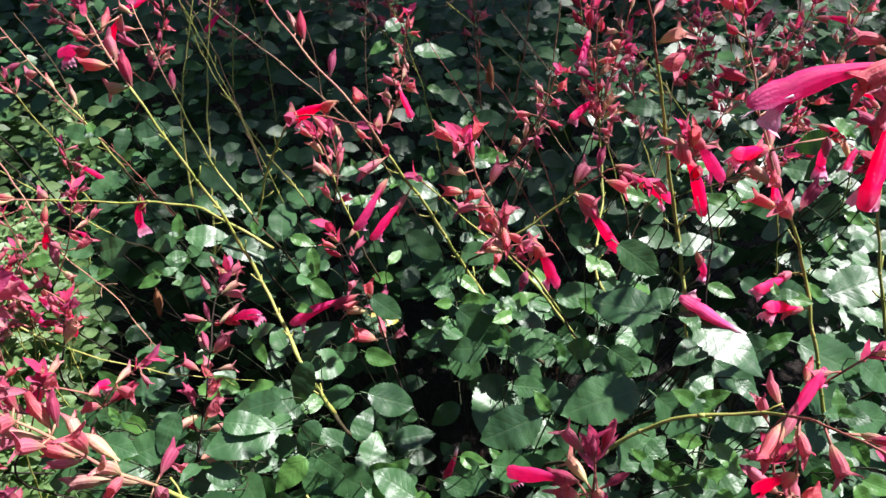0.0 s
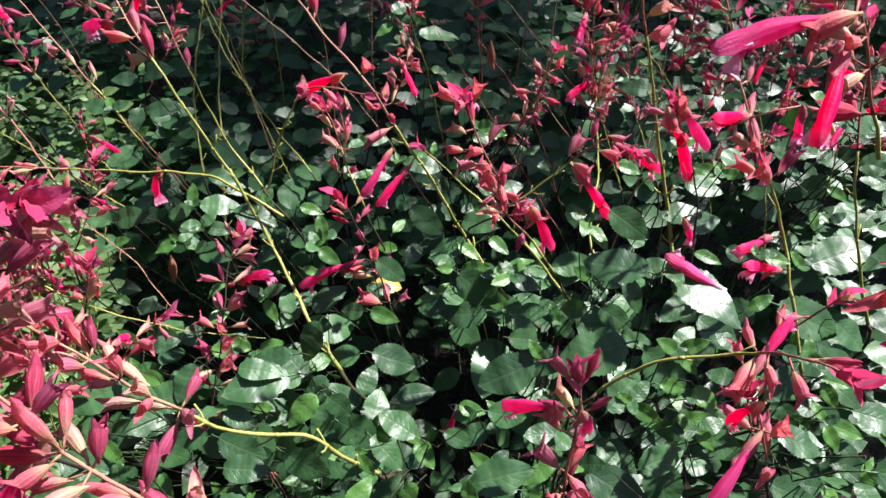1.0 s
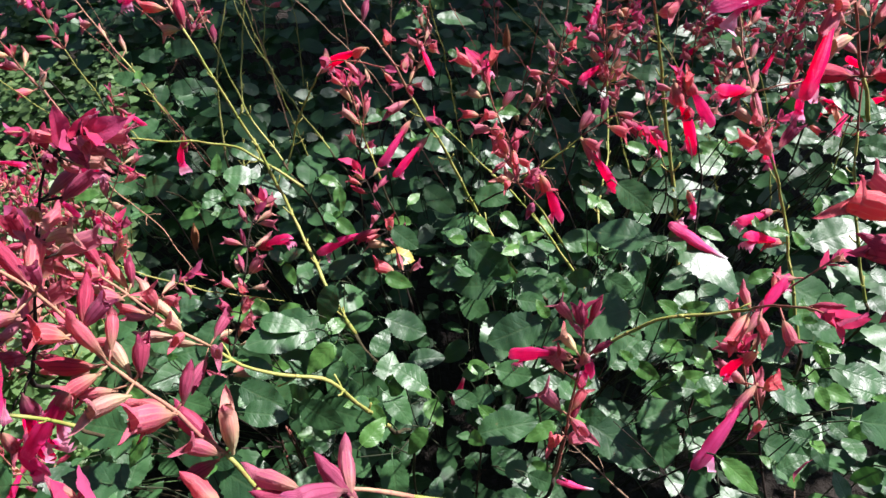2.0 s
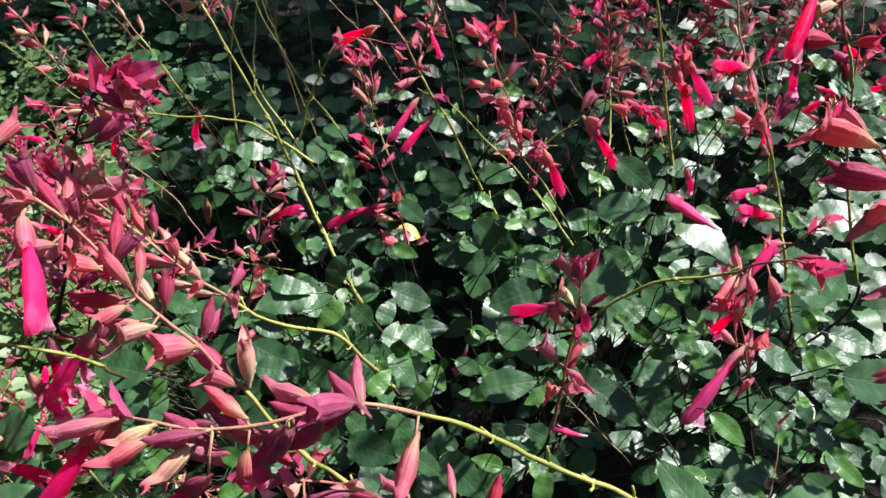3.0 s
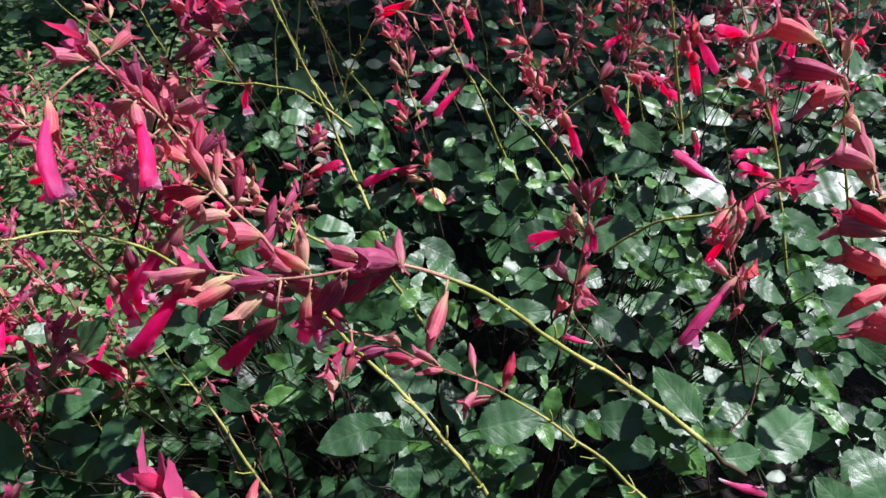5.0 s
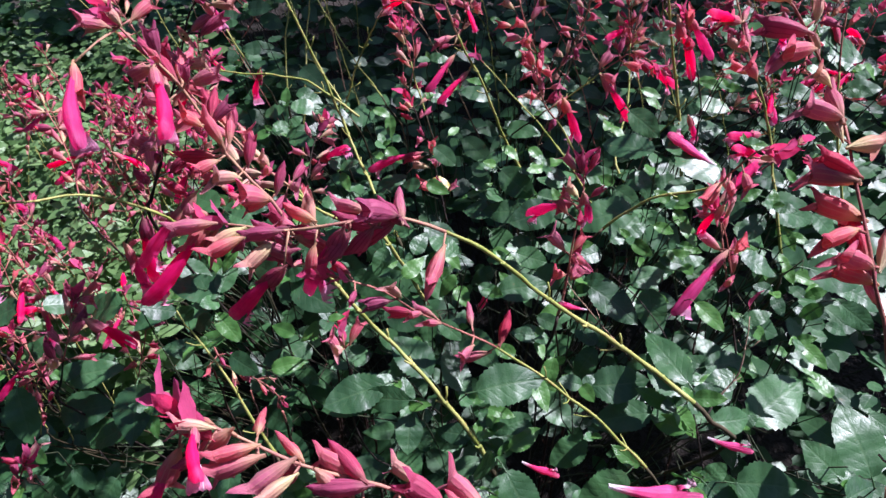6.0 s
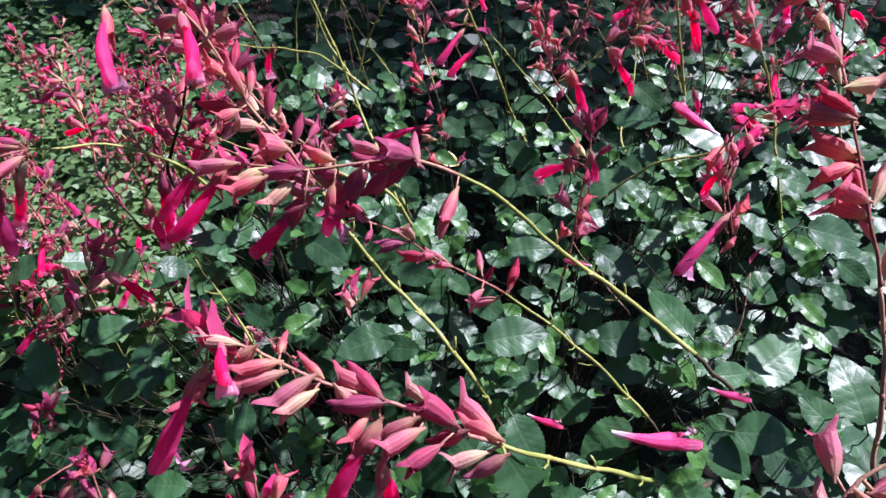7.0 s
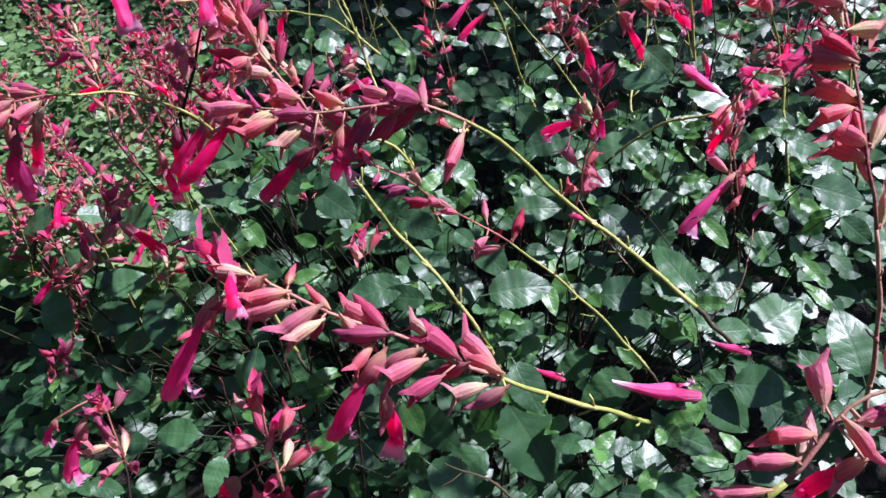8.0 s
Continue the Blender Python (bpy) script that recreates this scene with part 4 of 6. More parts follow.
flower_stem('flowering_stem', 'sage stem with magenta flowers on the shaded side',
            [(-0.239, 0.350, 0.809), (-0.230, 0.357, 0.835), (-0.226, 0.359, 0.853)],
            0.20, 0.0010,
            flowers=[((-0.2299, 0.3653, 0.8451), (-0.2349, 0.3663, 0.8155)), ((-0.2368, 0.3599, 0.8625), (-0.2458, 0.3671, 0.8417))], dense=2, stem=DARK, seed=48)
flower_stem('flowering_stem', 'sage flower spike low in the bed',
            [(-0.236, 0.280, 0.801), (-0.222, 0.289, 0.827), (-0.211, 0.297, 0.854)],
            0.10, 0.0010,
            flowers=[((-0.2114, 0.2986, 0.8562), (-0.2295, 0.2975, 0.8172)), ((-0.1894, 0.2968, 0.8367), (-0.1914, 0.3208, 0.8187))], dense=4, stem=DARK, seed=49)
flower_stem('flowering_stem', 'sage flower spike low in the bed',
            [(-0.200, 0.307, 0.801), (-0.183, 0.314, 0.826), (-0.164, 0.323, 0.837)],
            0.10, 0.0010, dense=2, stem=BUFF, grow=True, seed=50)
flower_stem('flowering_stem', 'slender bare sage stem with old leaf scars',
            [(-0.354, 0.523, 0.874), (-0.314, 0.483, 0.853), (-0.271, 0.440, 0.829), (-0.223, 0.407, 0.817), (-0.189, 0.378, 0.794), (-0.172, 0.373, 0.788)],
            0.95, 0.0011, dense=0, tuft=0, stem=BUFF, seed=51)
flower_stem('flowering_stem', 'slender bare sage stem with old leaf scars',
            [(-0.266, 0.362, 0.827), (-0.214, 0.345, 0.818), (-0.157, 0.339, 0.808), (-0.106, 0.344, 0.797)],
            0.95, 0.0010, dense=0, tuft=0, grow=False, seed=52)
flower_stem('flowering_stem', 'sage flower spike with purple-pink calyces',
            [(-0.315, 0.297, 0.816), (-0.341, 0.335, 0.837), (-0.378, 0.372, 0.859), (-0.405, 0.393, 0.873)],
            0.10, 0.0011, dense=3, stem=AXIS, seed=53)

# ---- leafy shoots in the sun ----
shoot([(-0.270, 0.529, 0.881, -0.295, 0.534, 0.884, 0.92),
       (-0.281, 0.568, 0.822, -0.300, 0.544, 0.815, 0.92)], seed=1)
shoot([(-0.330, 0.701, 0.795, -0.332, 0.671, 0.779, 0.92),
       (-0.329, 0.711, 0.784, -0.289, 0.718, 0.793, 0.74)], seed=2)
shoot([(-0.132, 0.535, 0.776, -0.136, 0.567, 0.794, 1.10),
       (-0.093, 0.558, 0.819, -0.090, 0.535, 0.801, 0.92),
       (-0.141, 0.499, 0.806, -0.143, 0.514, 0.817, 0.92),
       (-0.132, 0.582, 0.792, -0.106, 0.557, 0.796, 0.92)], seed=3)
shoot([(-0.278, 0.604, 0.732, -0.264, 0.586, 0.712, 0.92)], seed=4)
shoot([(-0.150, 0.445, 0.837, -0.116, 0.437, 0.833, 0.92),
       (-0.194, 0.424, 0.820, -0.210, 0.417, 0.815, 0.92),
       (-0.182, 0.457, 0.833, -0.149, 0.460, 0.831, 0.92),
       (-0.169, 0.410, 0.824, -0.143, 0.397, 0.827, 0.92),
       (-0.098, 0.445, 0.841, -0.079, 0.441, 0.837, 0.92),
       (-0.187, 0.469, 0.802, -0.163, 0.469, 0.798, 0.92)], seed=5)
shoot([(-0.211, 0.590, 0.817, -0.177, 0.567, 0.803, 0.92),
       (-0.173, 0.588, 0.782, -0.193, 0.592, 0.798, 0.92),
       (-0.203, 0.541, 0.810, -0.173, 0.532, 0.805, 0.92)], seed=6)
shoot([(-0.023, 0.576, 0.750, 0.010, 0.556, 0.736, 0.92),
       (-0.025, 0.550, 0.819, 0.009, 0.541, 0.822, 0.92)], seed=7)
shoot([(-0.047, 0.477, 0.880, -0.029, 0.480, 0.883, 0.92),
       (-0.058, 0.516, 0.823, -0.034, 0.522, 0.825, 0.92)], seed=8)
shoot([(-0.318, 0.646, 0.710, -0.346, 0.634, 0.701, 0.92),
       (-0.312, 0.638, 0.790, -0.297, 0.643, 0.804, 0.92)], seed=9)
shoot([(-0.017, 0.680, 0.888, 0.025, 0.687, 0.886, 0.78),
       (-0.043, 0.680, 0.898, -0.059, 0.669, 0.891, 0.92),
       (-0.027, 0.690, 0.911, -0.037, 0.674, 0.895, 0.92),
       (-0.004, 0.653, 0.864, 0.012, 0.649, 0.860, 0.92),
       (-0.043, 0.682, 0.909, -0.022, 0.695, 0.915, 0.92)], seed=10)
shoot([(0.196, 0.577, 0.878, 0.165, 0.582, 0.882, 0.83)], seed=11)
shoot([(0.125, 0.375, 0.889, 0.151, 0.362, 0.875, 1.06),
       (0.118, 0.329, 0.844, 0.138, 0.316, 0.837, 0.92),
       (0.137, 0.355, 0.847, 0.150, 0.340, 0.831, 0.92),
       (0.167, 0.398, 0.869, 0.196, 0.397, 0.875, 0.92),
       (0.113, 0.379, 0.873, 0.126, 0.363, 0.865, 0.92)], seed=12)
shoot([(0.283, 0.516, 0.859, 0.314, 0.496, 0.862, 0.78)], seed=13)
shoot([(0.042, 0.686, 0.813, 0.070, 0.672, 0.822, 0.92),
       (0.030, 0.672, 0.812, 0.033, 0.684, 0.821, 1.10)], seed=14)
shoot([(0.036, 0.521, 0.859, 0.063, 0.530, 0.861, 0.74),
       (-0.000, 0.531, 0.837, -0.019, 0.533, 0.841, 0.92),
       (0.057, 0.494, 0.824, 0.081, 0.503, 0.827, 0.92),
       (0.043, 0.491, 0.884, 0.063, 0.485, 0.885, 0.92),
       (0.033, 0.517, 0.833, 0.065, 0.524, 0.823, 0.92)], seed=15)
shoot([(0.325, 0.481, 0.893, 0.305, 0.489, 0.905, 0.92),
       (0.314, 0.445, 0.832, 0.339, 0.456, 0.835, 0.92),
       (0.312, 0.464, 0.850, 0.328, 0.457, 0.845, 0.92)], seed=16)
shoot([(0.336, 0.518, 0.792, 0.342, 0.504, 0.780, 0.92)], seed=17)
shoot([(-0.181, 0.268, 0.837, -0.207, 0.280, 0.839, 1.10),
       (-0.169, 0.281, 0.801, -0.142, 0.290, 0.807, 1.10),
       (-0.176, 0.293, 0.818, -0.192, 0.298, 0.818, 1.10),
       (-0.143, 0.300, 0.817, -0.151, 0.280, 0.802, 0.92),
       (-0.186, 0.249, 0.805, -0.172, 0.238, 0.794, 0.92),
       (-0.154, 0.242, 0.805, -0.132, 0.244, 0.791, 1.01),
       (-0.150, 0.238, 0.789, -0.142, 0.222, 0.780, 0.92),
       (-0.205, 0.233, 0.805, -0.178, 0.235, 0.792, 0.92)], seed=18)
shoot([(-0.086, 0.324, 0.802, -0.125, 0.320, 0.792, 0.92),
       (-0.071, 0.349, 0.809, -0.086, 0.333, 0.785, 1.01),
       (-0.064, 0.319, 0.786, -0.080, 0.304, 0.771, 0.97),
       (-0.042, 0.312, 0.765, -0.065, 0.317, 0.781, 0.92),
       (-0.039, 0.313, 0.775, -0.030, 0.331, 0.788, 0.92),
       (-0.108, 0.357, 0.822, -0.100, 0.345, 0.811, 0.92),
       (-0.133, 0.303, 0.788, -0.111, 0.297, 0.773, 1.10),
       (-0.112, 0.294, 0.763, -0.094, 0.267, 0.763, 1.10)], seed=19)
shoot([(-0.083, 0.382, 0.789, -0.060, 0.392, 0.807, 0.92),
       (-0.079, 0.426, 0.846, -0.075, 0.411, 0.831, 0.92),
       (-0.087, 0.386, 0.827, -0.073, 0.381, 0.826, 0.92)], seed=20)
shoot([(-0.036, 0.352, 0.776, -0.004, 0.354, 0.761, 1.01),
       (-0.002, 0.350, 0.753, -0.019, 0.356, 0.755, 1.01),
       (-0.017, 0.328, 0.755, 0.011, 0.332, 0.759, 0.92),
       (-0.031, 0.377, 0.843, -0.011, 0.366, 0.835, 1.01),
       (-0.032, 0.339, 0.830, -0.012, 0.335, 0.824, 0.92)], seed=21)
shoot([(0.026, 0.398, 0.814, 0.059, 0.386, 0.796, 1.01),
       (0.051, 0.443, 0.814, 0.066, 0.430, 0.808, 0.92),
       (0.008, 0.412, 0.780, -0.009, 0.406, 0.776, 0.92),
       (0.029, 0.433, 0.837, 0.056, 0.420, 0.842, 0.92),
       (0.026, 0.419, 0.826, 0.042, 0.408, 0.820, 0.92),
       (0.062, 0.392, 0.823, 0.082, 0.395, 0.831, 0.92),
       (0.065, 0.372, 0.831, 0.085, 0.368, 0.827, 0.92)], seed=22)
shoot([(0.101, 0.434, 0.791, 0.133, 0.441, 0.796, 0.92),
       (0.101, 0.388, 0.778, 0.089, 0.398, 0.791, 1.20),
       (0.112, 0.401, 0.788, 0.101, 0.378, 0.770, 0.92)], seed=23)
shoot([(0.019, 0.456, 0.707, 0.050, 0.449, 0.683, 1.01),
       (0.035, 0.468, 0.789, -0.002, 0.464, 0.781, 0.92),
       (0.027, 0.420, 0.684, 0.002, 0.412, 0.668, 0.92)], seed=24)
shoot([(0.063, 0.336, 0.829, 0.081, 0.326, 0.816, 0.92),
       (0.057, 0.287, 0.858, 0.077, 0.289, 0.852, 0.92)], seed=25)
shoot([(0.128, 0.293, 0.849, 0.084, 0.285, 0.838, 1.01),
       (0.151, 0.304, 0.892, 0.185, 0.274, 0.887, 1.06),
       (0.175, 0.315, 0.850, 0.201, 0.303, 0.838, 1.01),
       (0.172, 0.322, 0.861, 0.149, 0.306, 0.856, 1.01),
       (0.131, 0.320, 0.836, 0.124, 0.315, 0.831, 0.92),
       (0.161, 0.303, 0.844, 0.172, 0.295, 0.838, 0.92),
       (0.153, 0.295, 0.823, 0.143, 0.308, 0.834, 0.92),
       (0.164, 0.296, 0.803, 0.173, 0.290, 0.798, 1.01)], seed=26)
shoot([(0.235, 0.338, 0.841, 0.274, 0.323, 0.831, 0.97),
       (0.262, 0.359, 0.777, 0.310, 0.363, 0.754, 0.92),
       (0.216, 0.337, 0.838, 0.233, 0.342, 0.846, 0.92),
       (0.268, 0.325, 0.838, 0.289, 0.315, 0.823, 1.10),
       (0.203, 0.319, 0.895, 0.220, 0.314, 0.897, 0.92)], seed=27)
shoot([(0.285, 0.404, 0.822, 0.332, 0.414, 0.834, 1.01),
       (0.296, 0.401, 0.910, 0.310, 0.392, 0.909, 0.92)], seed=28)
shoot([(0.162, 0.310, 0.749, 0.166, 0.284, 0.733, 1.01),
       (0.197, 0.287, 0.796, 0.179, 0.272, 0.785, 1.20)], seed=29)
shoot([(0.069, 0.260, 0.866, 0.038, 0.250, 0.857, 1.10),
       (0.106, 0.246, 0.818, 0.120, 0.232, 0.811, 0.92),
       (0.058, 0.284, 0.792, 0.091, 0.280, 0.782, 1.01),
       (0.085, 0.249, 0.789, 0.065, 0.239, 0.783, 0.92),
       (0.079, 0.211, 0.867, 0.060, 0.208, 0.869, 0.92),
       (0.047, 0.223, 0.820, 0.057, 0.220, 0.819, 1.10),
       (0.028, 0.269, 0.818, 0.045, 0.266, 0.815, 0.92),
       (0.045, 0.260, 0.824, 0.069, 0.262, 0.817, 1.01)], seed=30)
shoot([(-0.052, 0.285, 0.782, -0.020, 0.274, 0.765, 1.01),
       (-0.067, 0.263, 0.777, -0.030, 0.249, 0.779, 0.92),
       (-0.017, 0.289, 0.771, -0.003, 0.297, 0.779, 0.92),
       (-0.075, 0.242, 0.806, -0.047, 0.234, 0.794, 0.92),
       (-0.025, 0.258, 0.801, -0.005, 0.245, 0.786, 0.92),
       (-0.056, 0.281, 0.803, -0.062, 0.263, 0.787, 0.92),
       (-0.071, 0.267, 0.844, -0.106, 0.249, 0.847, 0.92),
       (-0.044, 0.255, 0.838, -0.057, 0.259, 0.843, 0.92)], seed=31)
shoot([(0.204, 0.281, 0.830, 0.226, 0.276, 0.827, 0.92),
       (0.212, 0.261, 0.835, 0.222, 0.245, 0.822, 0.92),
       (0.229, 0.241, 0.842, 0.248, 0.234, 0.838, 0.92),
       (0.171, 0.276, 0.875, 0.183, 0.266, 0.870, 0.92),
       (0.186, 0.246, 0.872, 0.209, 0.239, 0.862, 0.92),
       (0.225, 0.256, 0.861, 0.239, 0.250, 0.861, 0.92),
       (0.153, 0.275, 0.862, 0.163, 0.265, 0.852, 0.92),
       (0.162, 0.247, 0.840, 0.173, 0.241, 0.837, 0.92)], seed=32)
shoot([(0.049, 0.291, 0.771, 0.027, 0.284, 0.761, 0.92),
       (0.002, 0.274, 0.776, 0.013, 0.258, 0.769, 1.01),
       (0.018, 0.288, 0.768, 0.038, 0.283, 0.762, 0.92)], seed=33)
shoot([(0.041, 0.471, 0.821, 0.061, 0.465, 0.817, 0.92),
       (0.040, 0.446, 0.863, 0.062, 0.443, 0.860, 0.92)], seed=34)
shoot([(0.194, 0.392, 0.841, 0.212, 0.384, 0.838, 0.92),
       (0.216, 0.393, 0.845, 0.232, 0.385, 0.837, 0.92),
       (0.198, 0.397, 0.904, 0.180, 0.402, 0.908, 0.92),
       (0.186, 0.421, 0.881, 0.213, 0.414, 0.879, 0.92),
       (0.181, 0.380, 0.872, 0.206, 0.389, 0.874, 0.92)], seed=35)
shoot([(0.210, 0.471, 0.860, 0.229, 0.461, 0.857, 0.92),
       (0.206, 0.503, 0.863, 0.230, 0.512, 0.864, 0.92)], seed=36)
shoot([(-0.026, 0.461, 0.787, -0.045, 0.469, 0.786, 1.01),
       (-0.027, 0.414, 0.783, -0.044, 0.413, 0.787, 1.01),
       (-0.074, 0.451, 0.807, -0.098, 0.460, 0.810, 0.92),
       (-0.025, 0.433, 0.826, -0.016, 0.446, 0.830, 0.92)], seed=37)
shoot([(-0.086, 0.439, 0.804, -0.068, 0.432, 0.793, 0.92)], seed=38)
shoot([(-0.156, 0.376, 0.808, -0.145, 0.385, 0.816, 0.92)], seed=39)
shoot([(-0.303, 0.470, 0.801, -0.324, 0.463, 0.800, 0.92),
       (-0.260, 0.468, 0.809, -0.231, 0.462, 0.820, 0.92),
       (-0.281, 0.481, 0.773, -0.307, 0.481, 0.775, 0.92)], seed=40)
shoot([(0.164, 0.532, 0.832, 0.183, 0.527, 0.824, 0.92)], seed=41)
shoot([(0.090, 0.559, 0.820, 0.110, 0.553, 0.812, 0.92),
       (0.083, 0.511, 0.805, 0.097, 0.502, 0.799, 0.92)], seed=42)
shoot([(0.320, 0.565, 0.863, 0.341, 0.554, 0.859, 0.92)], seed=43)
shoot([(-0.308, 0.160, 0.786, -0.312, 0.173, 0.801, 1.10),
       (-0.316, 0.142, 0.763, -0.301, 0.149, 0.765, 0.92),
       (-0.272, 0.123, 0.780, -0.257, 0.098, 0.755, 1.10),
       (-0.272, 0.147, 0.728, -0.233, 0.152, 0.740, 1.06),
       (-0.307, 0.175, 0.751, -0.290, 0.186, 0.767, 0.92),
       (-0.274, 0.155, 0.823, -0.301, 0.144, 0.814, 1.10),
       (-0.256, 0.150, 0.763, -0.221, 0.158, 0.771, 1.01),
       (-0.331, 0.144, 0.749, -0.311, 0.144, 0.755, 0.92)], seed=44)
shoot([(-0.265, 0.213, 0.719, -0.298, 0.192, 0.711, 1.01)], seed=45)
shoot([(-0.208, 0.151, 0.762, -0.198, 0.111, 0.750, 1.15),
       (-0.190, 0.133, 0.758, -0.182, 0.120, 0.748, 0.92),
       (-0.196, 0.194, 0.801, -0.213, 0.171, 0.795, 1.01),
       (-0.210, 0.111, 0.730, -0.209, 0.091, 0.715, 0.92),
       (-0.209, 0.163, 0.825, -0.242, 0.167, 0.813, 1.10),
       (-0.221, 0.178, 0.811, -0.249, 0.174, 0.810, 0.92),
       (-0.213, 0.136, 0.737, -0.240, 0.123, 0.730, 1.01)], seed=46)
shoot([(-0.257, 0.146, 0.710, -0.223, 0.142, 0.724, 0.92),
       (-0.238, 0.104, 0.727, -0.219, 0.096, 0.720, 0.92),
       (-0.292, 0.138, 0.773, -0.311, 0.135, 0.770, 0.92)], seed=47)
shoot([(-0.126, 0.347, 0.690, -0.151, 0.331, 0.664, 1.01)], seed=48)
shoot([(-0.129, 0.288, 0.686, -0.162, 0.251, 0.680, 1.06),
       (-0.128, 0.242, 0.699, -0.108, 0.238, 0.686, 0.92)], seed=49)
shoot([(-0.021, 0.104, 0.840, -0.058, 0.092, 0.832, 1.01),
       (-0.032, 0.094, 0.831, -0.010, 0.097, 0.843, 0.92),
       (-0.007, 0.096, 0.828, -0.005, 0.078, 0.815, 1.15),
       (0.001, 0.122, 0.831, -0.024, 0.144, 0.840, 1.01),
       (0.029, 0.105, 0.841, 0.065, 0.112, 0.850, 1.01),
       (-0.021, 0.128, 0.822, -0.013, 0.143, 0.835, 1.01),
       (0.004, 0.137, 0.860, 0.018, 0.131, 0.854, 1.01),
       (-0.029, 0.145, 0.858, -0.004, 0.136, 0.859, 1.01)], seed=50)
shoot([(-0.091, 0.050, 0.830, -0.090, 0.030, 0.818, 0.92),
       (-0.082, 0.086, 0.765, -0.091, 0.077, 0.759, 1.01),
       (-0.076, 0.084, 0.769, -0.062, 0.096, 0.772, 0.92),
       (-0.101, 0.051, 0.819, -0.093, 0.034, 0.806, 0.92),
       (-0.115, 0.063, 0.756, -0.098, 0.059, 0.757, 0.92),
       (-0.099, 0.006, 0.792, -0.100, -0.013, 0.781, 0.92),
       (-0.053, 0.048, 0.774, -0.051, 0.030, 0.761, 1.10),
       (-0.103, 0.017, 0.780, -0.113, -0.000, 0.761, 0.92)], seed=51)
shoot([(-0.209, 0.097, 0.662, -0.177, 0.104, 0.667, 1.10)], seed=52)
shoot([(-0.192, 0.294, 0.802, -0.224, 0.274, 0.799, 0.92)], seed=53)
shoot([(-0.090, 0.095, 0.757, -0.076, 0.086, 0.754, 0.92),
       (-0.076, 0.098, 0.761, -0.061, 0.097, 0.764, 0.92),
       (-0.078, 0.086, 0.748, -0.084, 0.078, 0.740, 0.92),
       (-0.070, 0.081, 0.738, -0.054, 0.075, 0.733, 0.92)], seed=54)
shoot([(0.021, 0.137, 0.805, 0.005, 0.158, 0.821, 1.01),
       (0.027, 0.117, 0.790, 0.005, 0.116, 0.793, 1.06),
       (0.043, 0.109, 0.787, 0.035, 0.128, 0.794, 0.92),
       (0.050, 0.107, 0.793, 0.068, 0.118, 0.802, 0.97),
       (0.042, 0.114, 0.802, 0.062, 0.121, 0.808, 0.92),
       (0.023, 0.133, 0.798, 0.014, 0.146, 0.804, 0.92),
       (0.050, 0.173, 0.806, 0.032, 0.175, 0.809, 0.92),
       (0.017, 0.154, 0.838, 0.038, 0.133, 0.832, 1.10)], seed=55)
shoot([(0.099, 0.140, 0.770, 0.077, 0.130, 0.754, 1.10),
       (0.125, 0.122, 0.821, 0.094, 0.118, 0.811, 0.92),
       (0.074, 0.167, 0.813, 0.069, 0.149, 0.799, 0.92),
       (0.092, 0.125, 0.834, 0.124, 0.126, 0.843, 1.01),
       (0.128, 0.118, 0.825, 0.095, 0.113, 0.818, 0.92)], seed=56)
shoot([(0.110, 0.074, 0.825, 0.087, 0.059, 0.808, 1.15),
       (0.140, 0.110, 0.851, 0.120, 0.131, 0.860, 1.10),
       (0.135, 0.112, 0.838, 0.115, 0.116, 0.845, 0.92),
       (0.143, 0.101, 0.832, 0.124, 0.113, 0.828, 0.92),
       (0.119, 0.085, 0.819, 0.103, 0.090, 0.827, 0.92),
       (0.144, 0.073, 0.822, 0.148, 0.055, 0.811, 1.06),
       (0.160, 0.091, 0.798, 0.186, 0.078, 0.785, 1.29),
       (0.137, 0.110, 0.839, 0.150, 0.101, 0.827, 0.92)], seed=57)
shoot([(0.161, 0.116, 0.825, 0.184, 0.124, 0.824, 1.01),
       (0.190, 0.137, 0.806, 0.225, 0.163, 0.820, 1.20),
       (0.167, 0.079, 0.821, 0.201, 0.079, 0.821, 1.06),
       (0.192, 0.094, 0.796, 0.229, 0.083, 0.786, 1.29),
       (0.155, 0.138, 0.833, 0.176, 0.139, 0.831, 0.92),
       (0.139, 0.160, 0.829, 0.159, 0.158, 0.828, 0.92),
       (0.140, 0.112, 0.857, 0.119, 0.141, 0.867, 0.74),
       (0.175, 0.162, 0.819, 0.161, 0.179, 0.832, 1.01)], seed=58)
shoot([(0.221, 0.125, 0.844, 0.208, 0.138, 0.854, 0.92),
       (0.229, 0.098, 0.810, 0.209, 0.110, 0.825, 1.06),
       (0.218, 0.072, 0.827, 0.240, 0.086, 0.824, 0.92),
       (0.172, 0.136, 0.842, 0.153, 0.127, 0.840, 1.01),
       (0.211, 0.158, 0.851, 0.226, 0.147, 0.844, 0.92),
       (0.204, 0.176, 0.830, 0.217, 0.175, 0.827, 0.92),
       (0.228, 0.173, 0.855, 0.241, 0.169, 0.852, 0.92),
       (0.217, 0.148, 0.891, 0.235, 0.140, 0.882, 0.92)], seed=59)
shoot([(0.222, 0.070, 0.848, 0.209, 0.093, 0.872, 1.10)], seed=60)
shoot([(0.266, 0.241, 0.833, 0.295, 0.233, 0.824, 1.01),
       (0.233, 0.232, 0.821, 0.257, 0.223, 0.821, 0.92),
       (0.217, 0.226, 0.858, 0.223, 0.216, 0.850, 0.92)], seed=61)
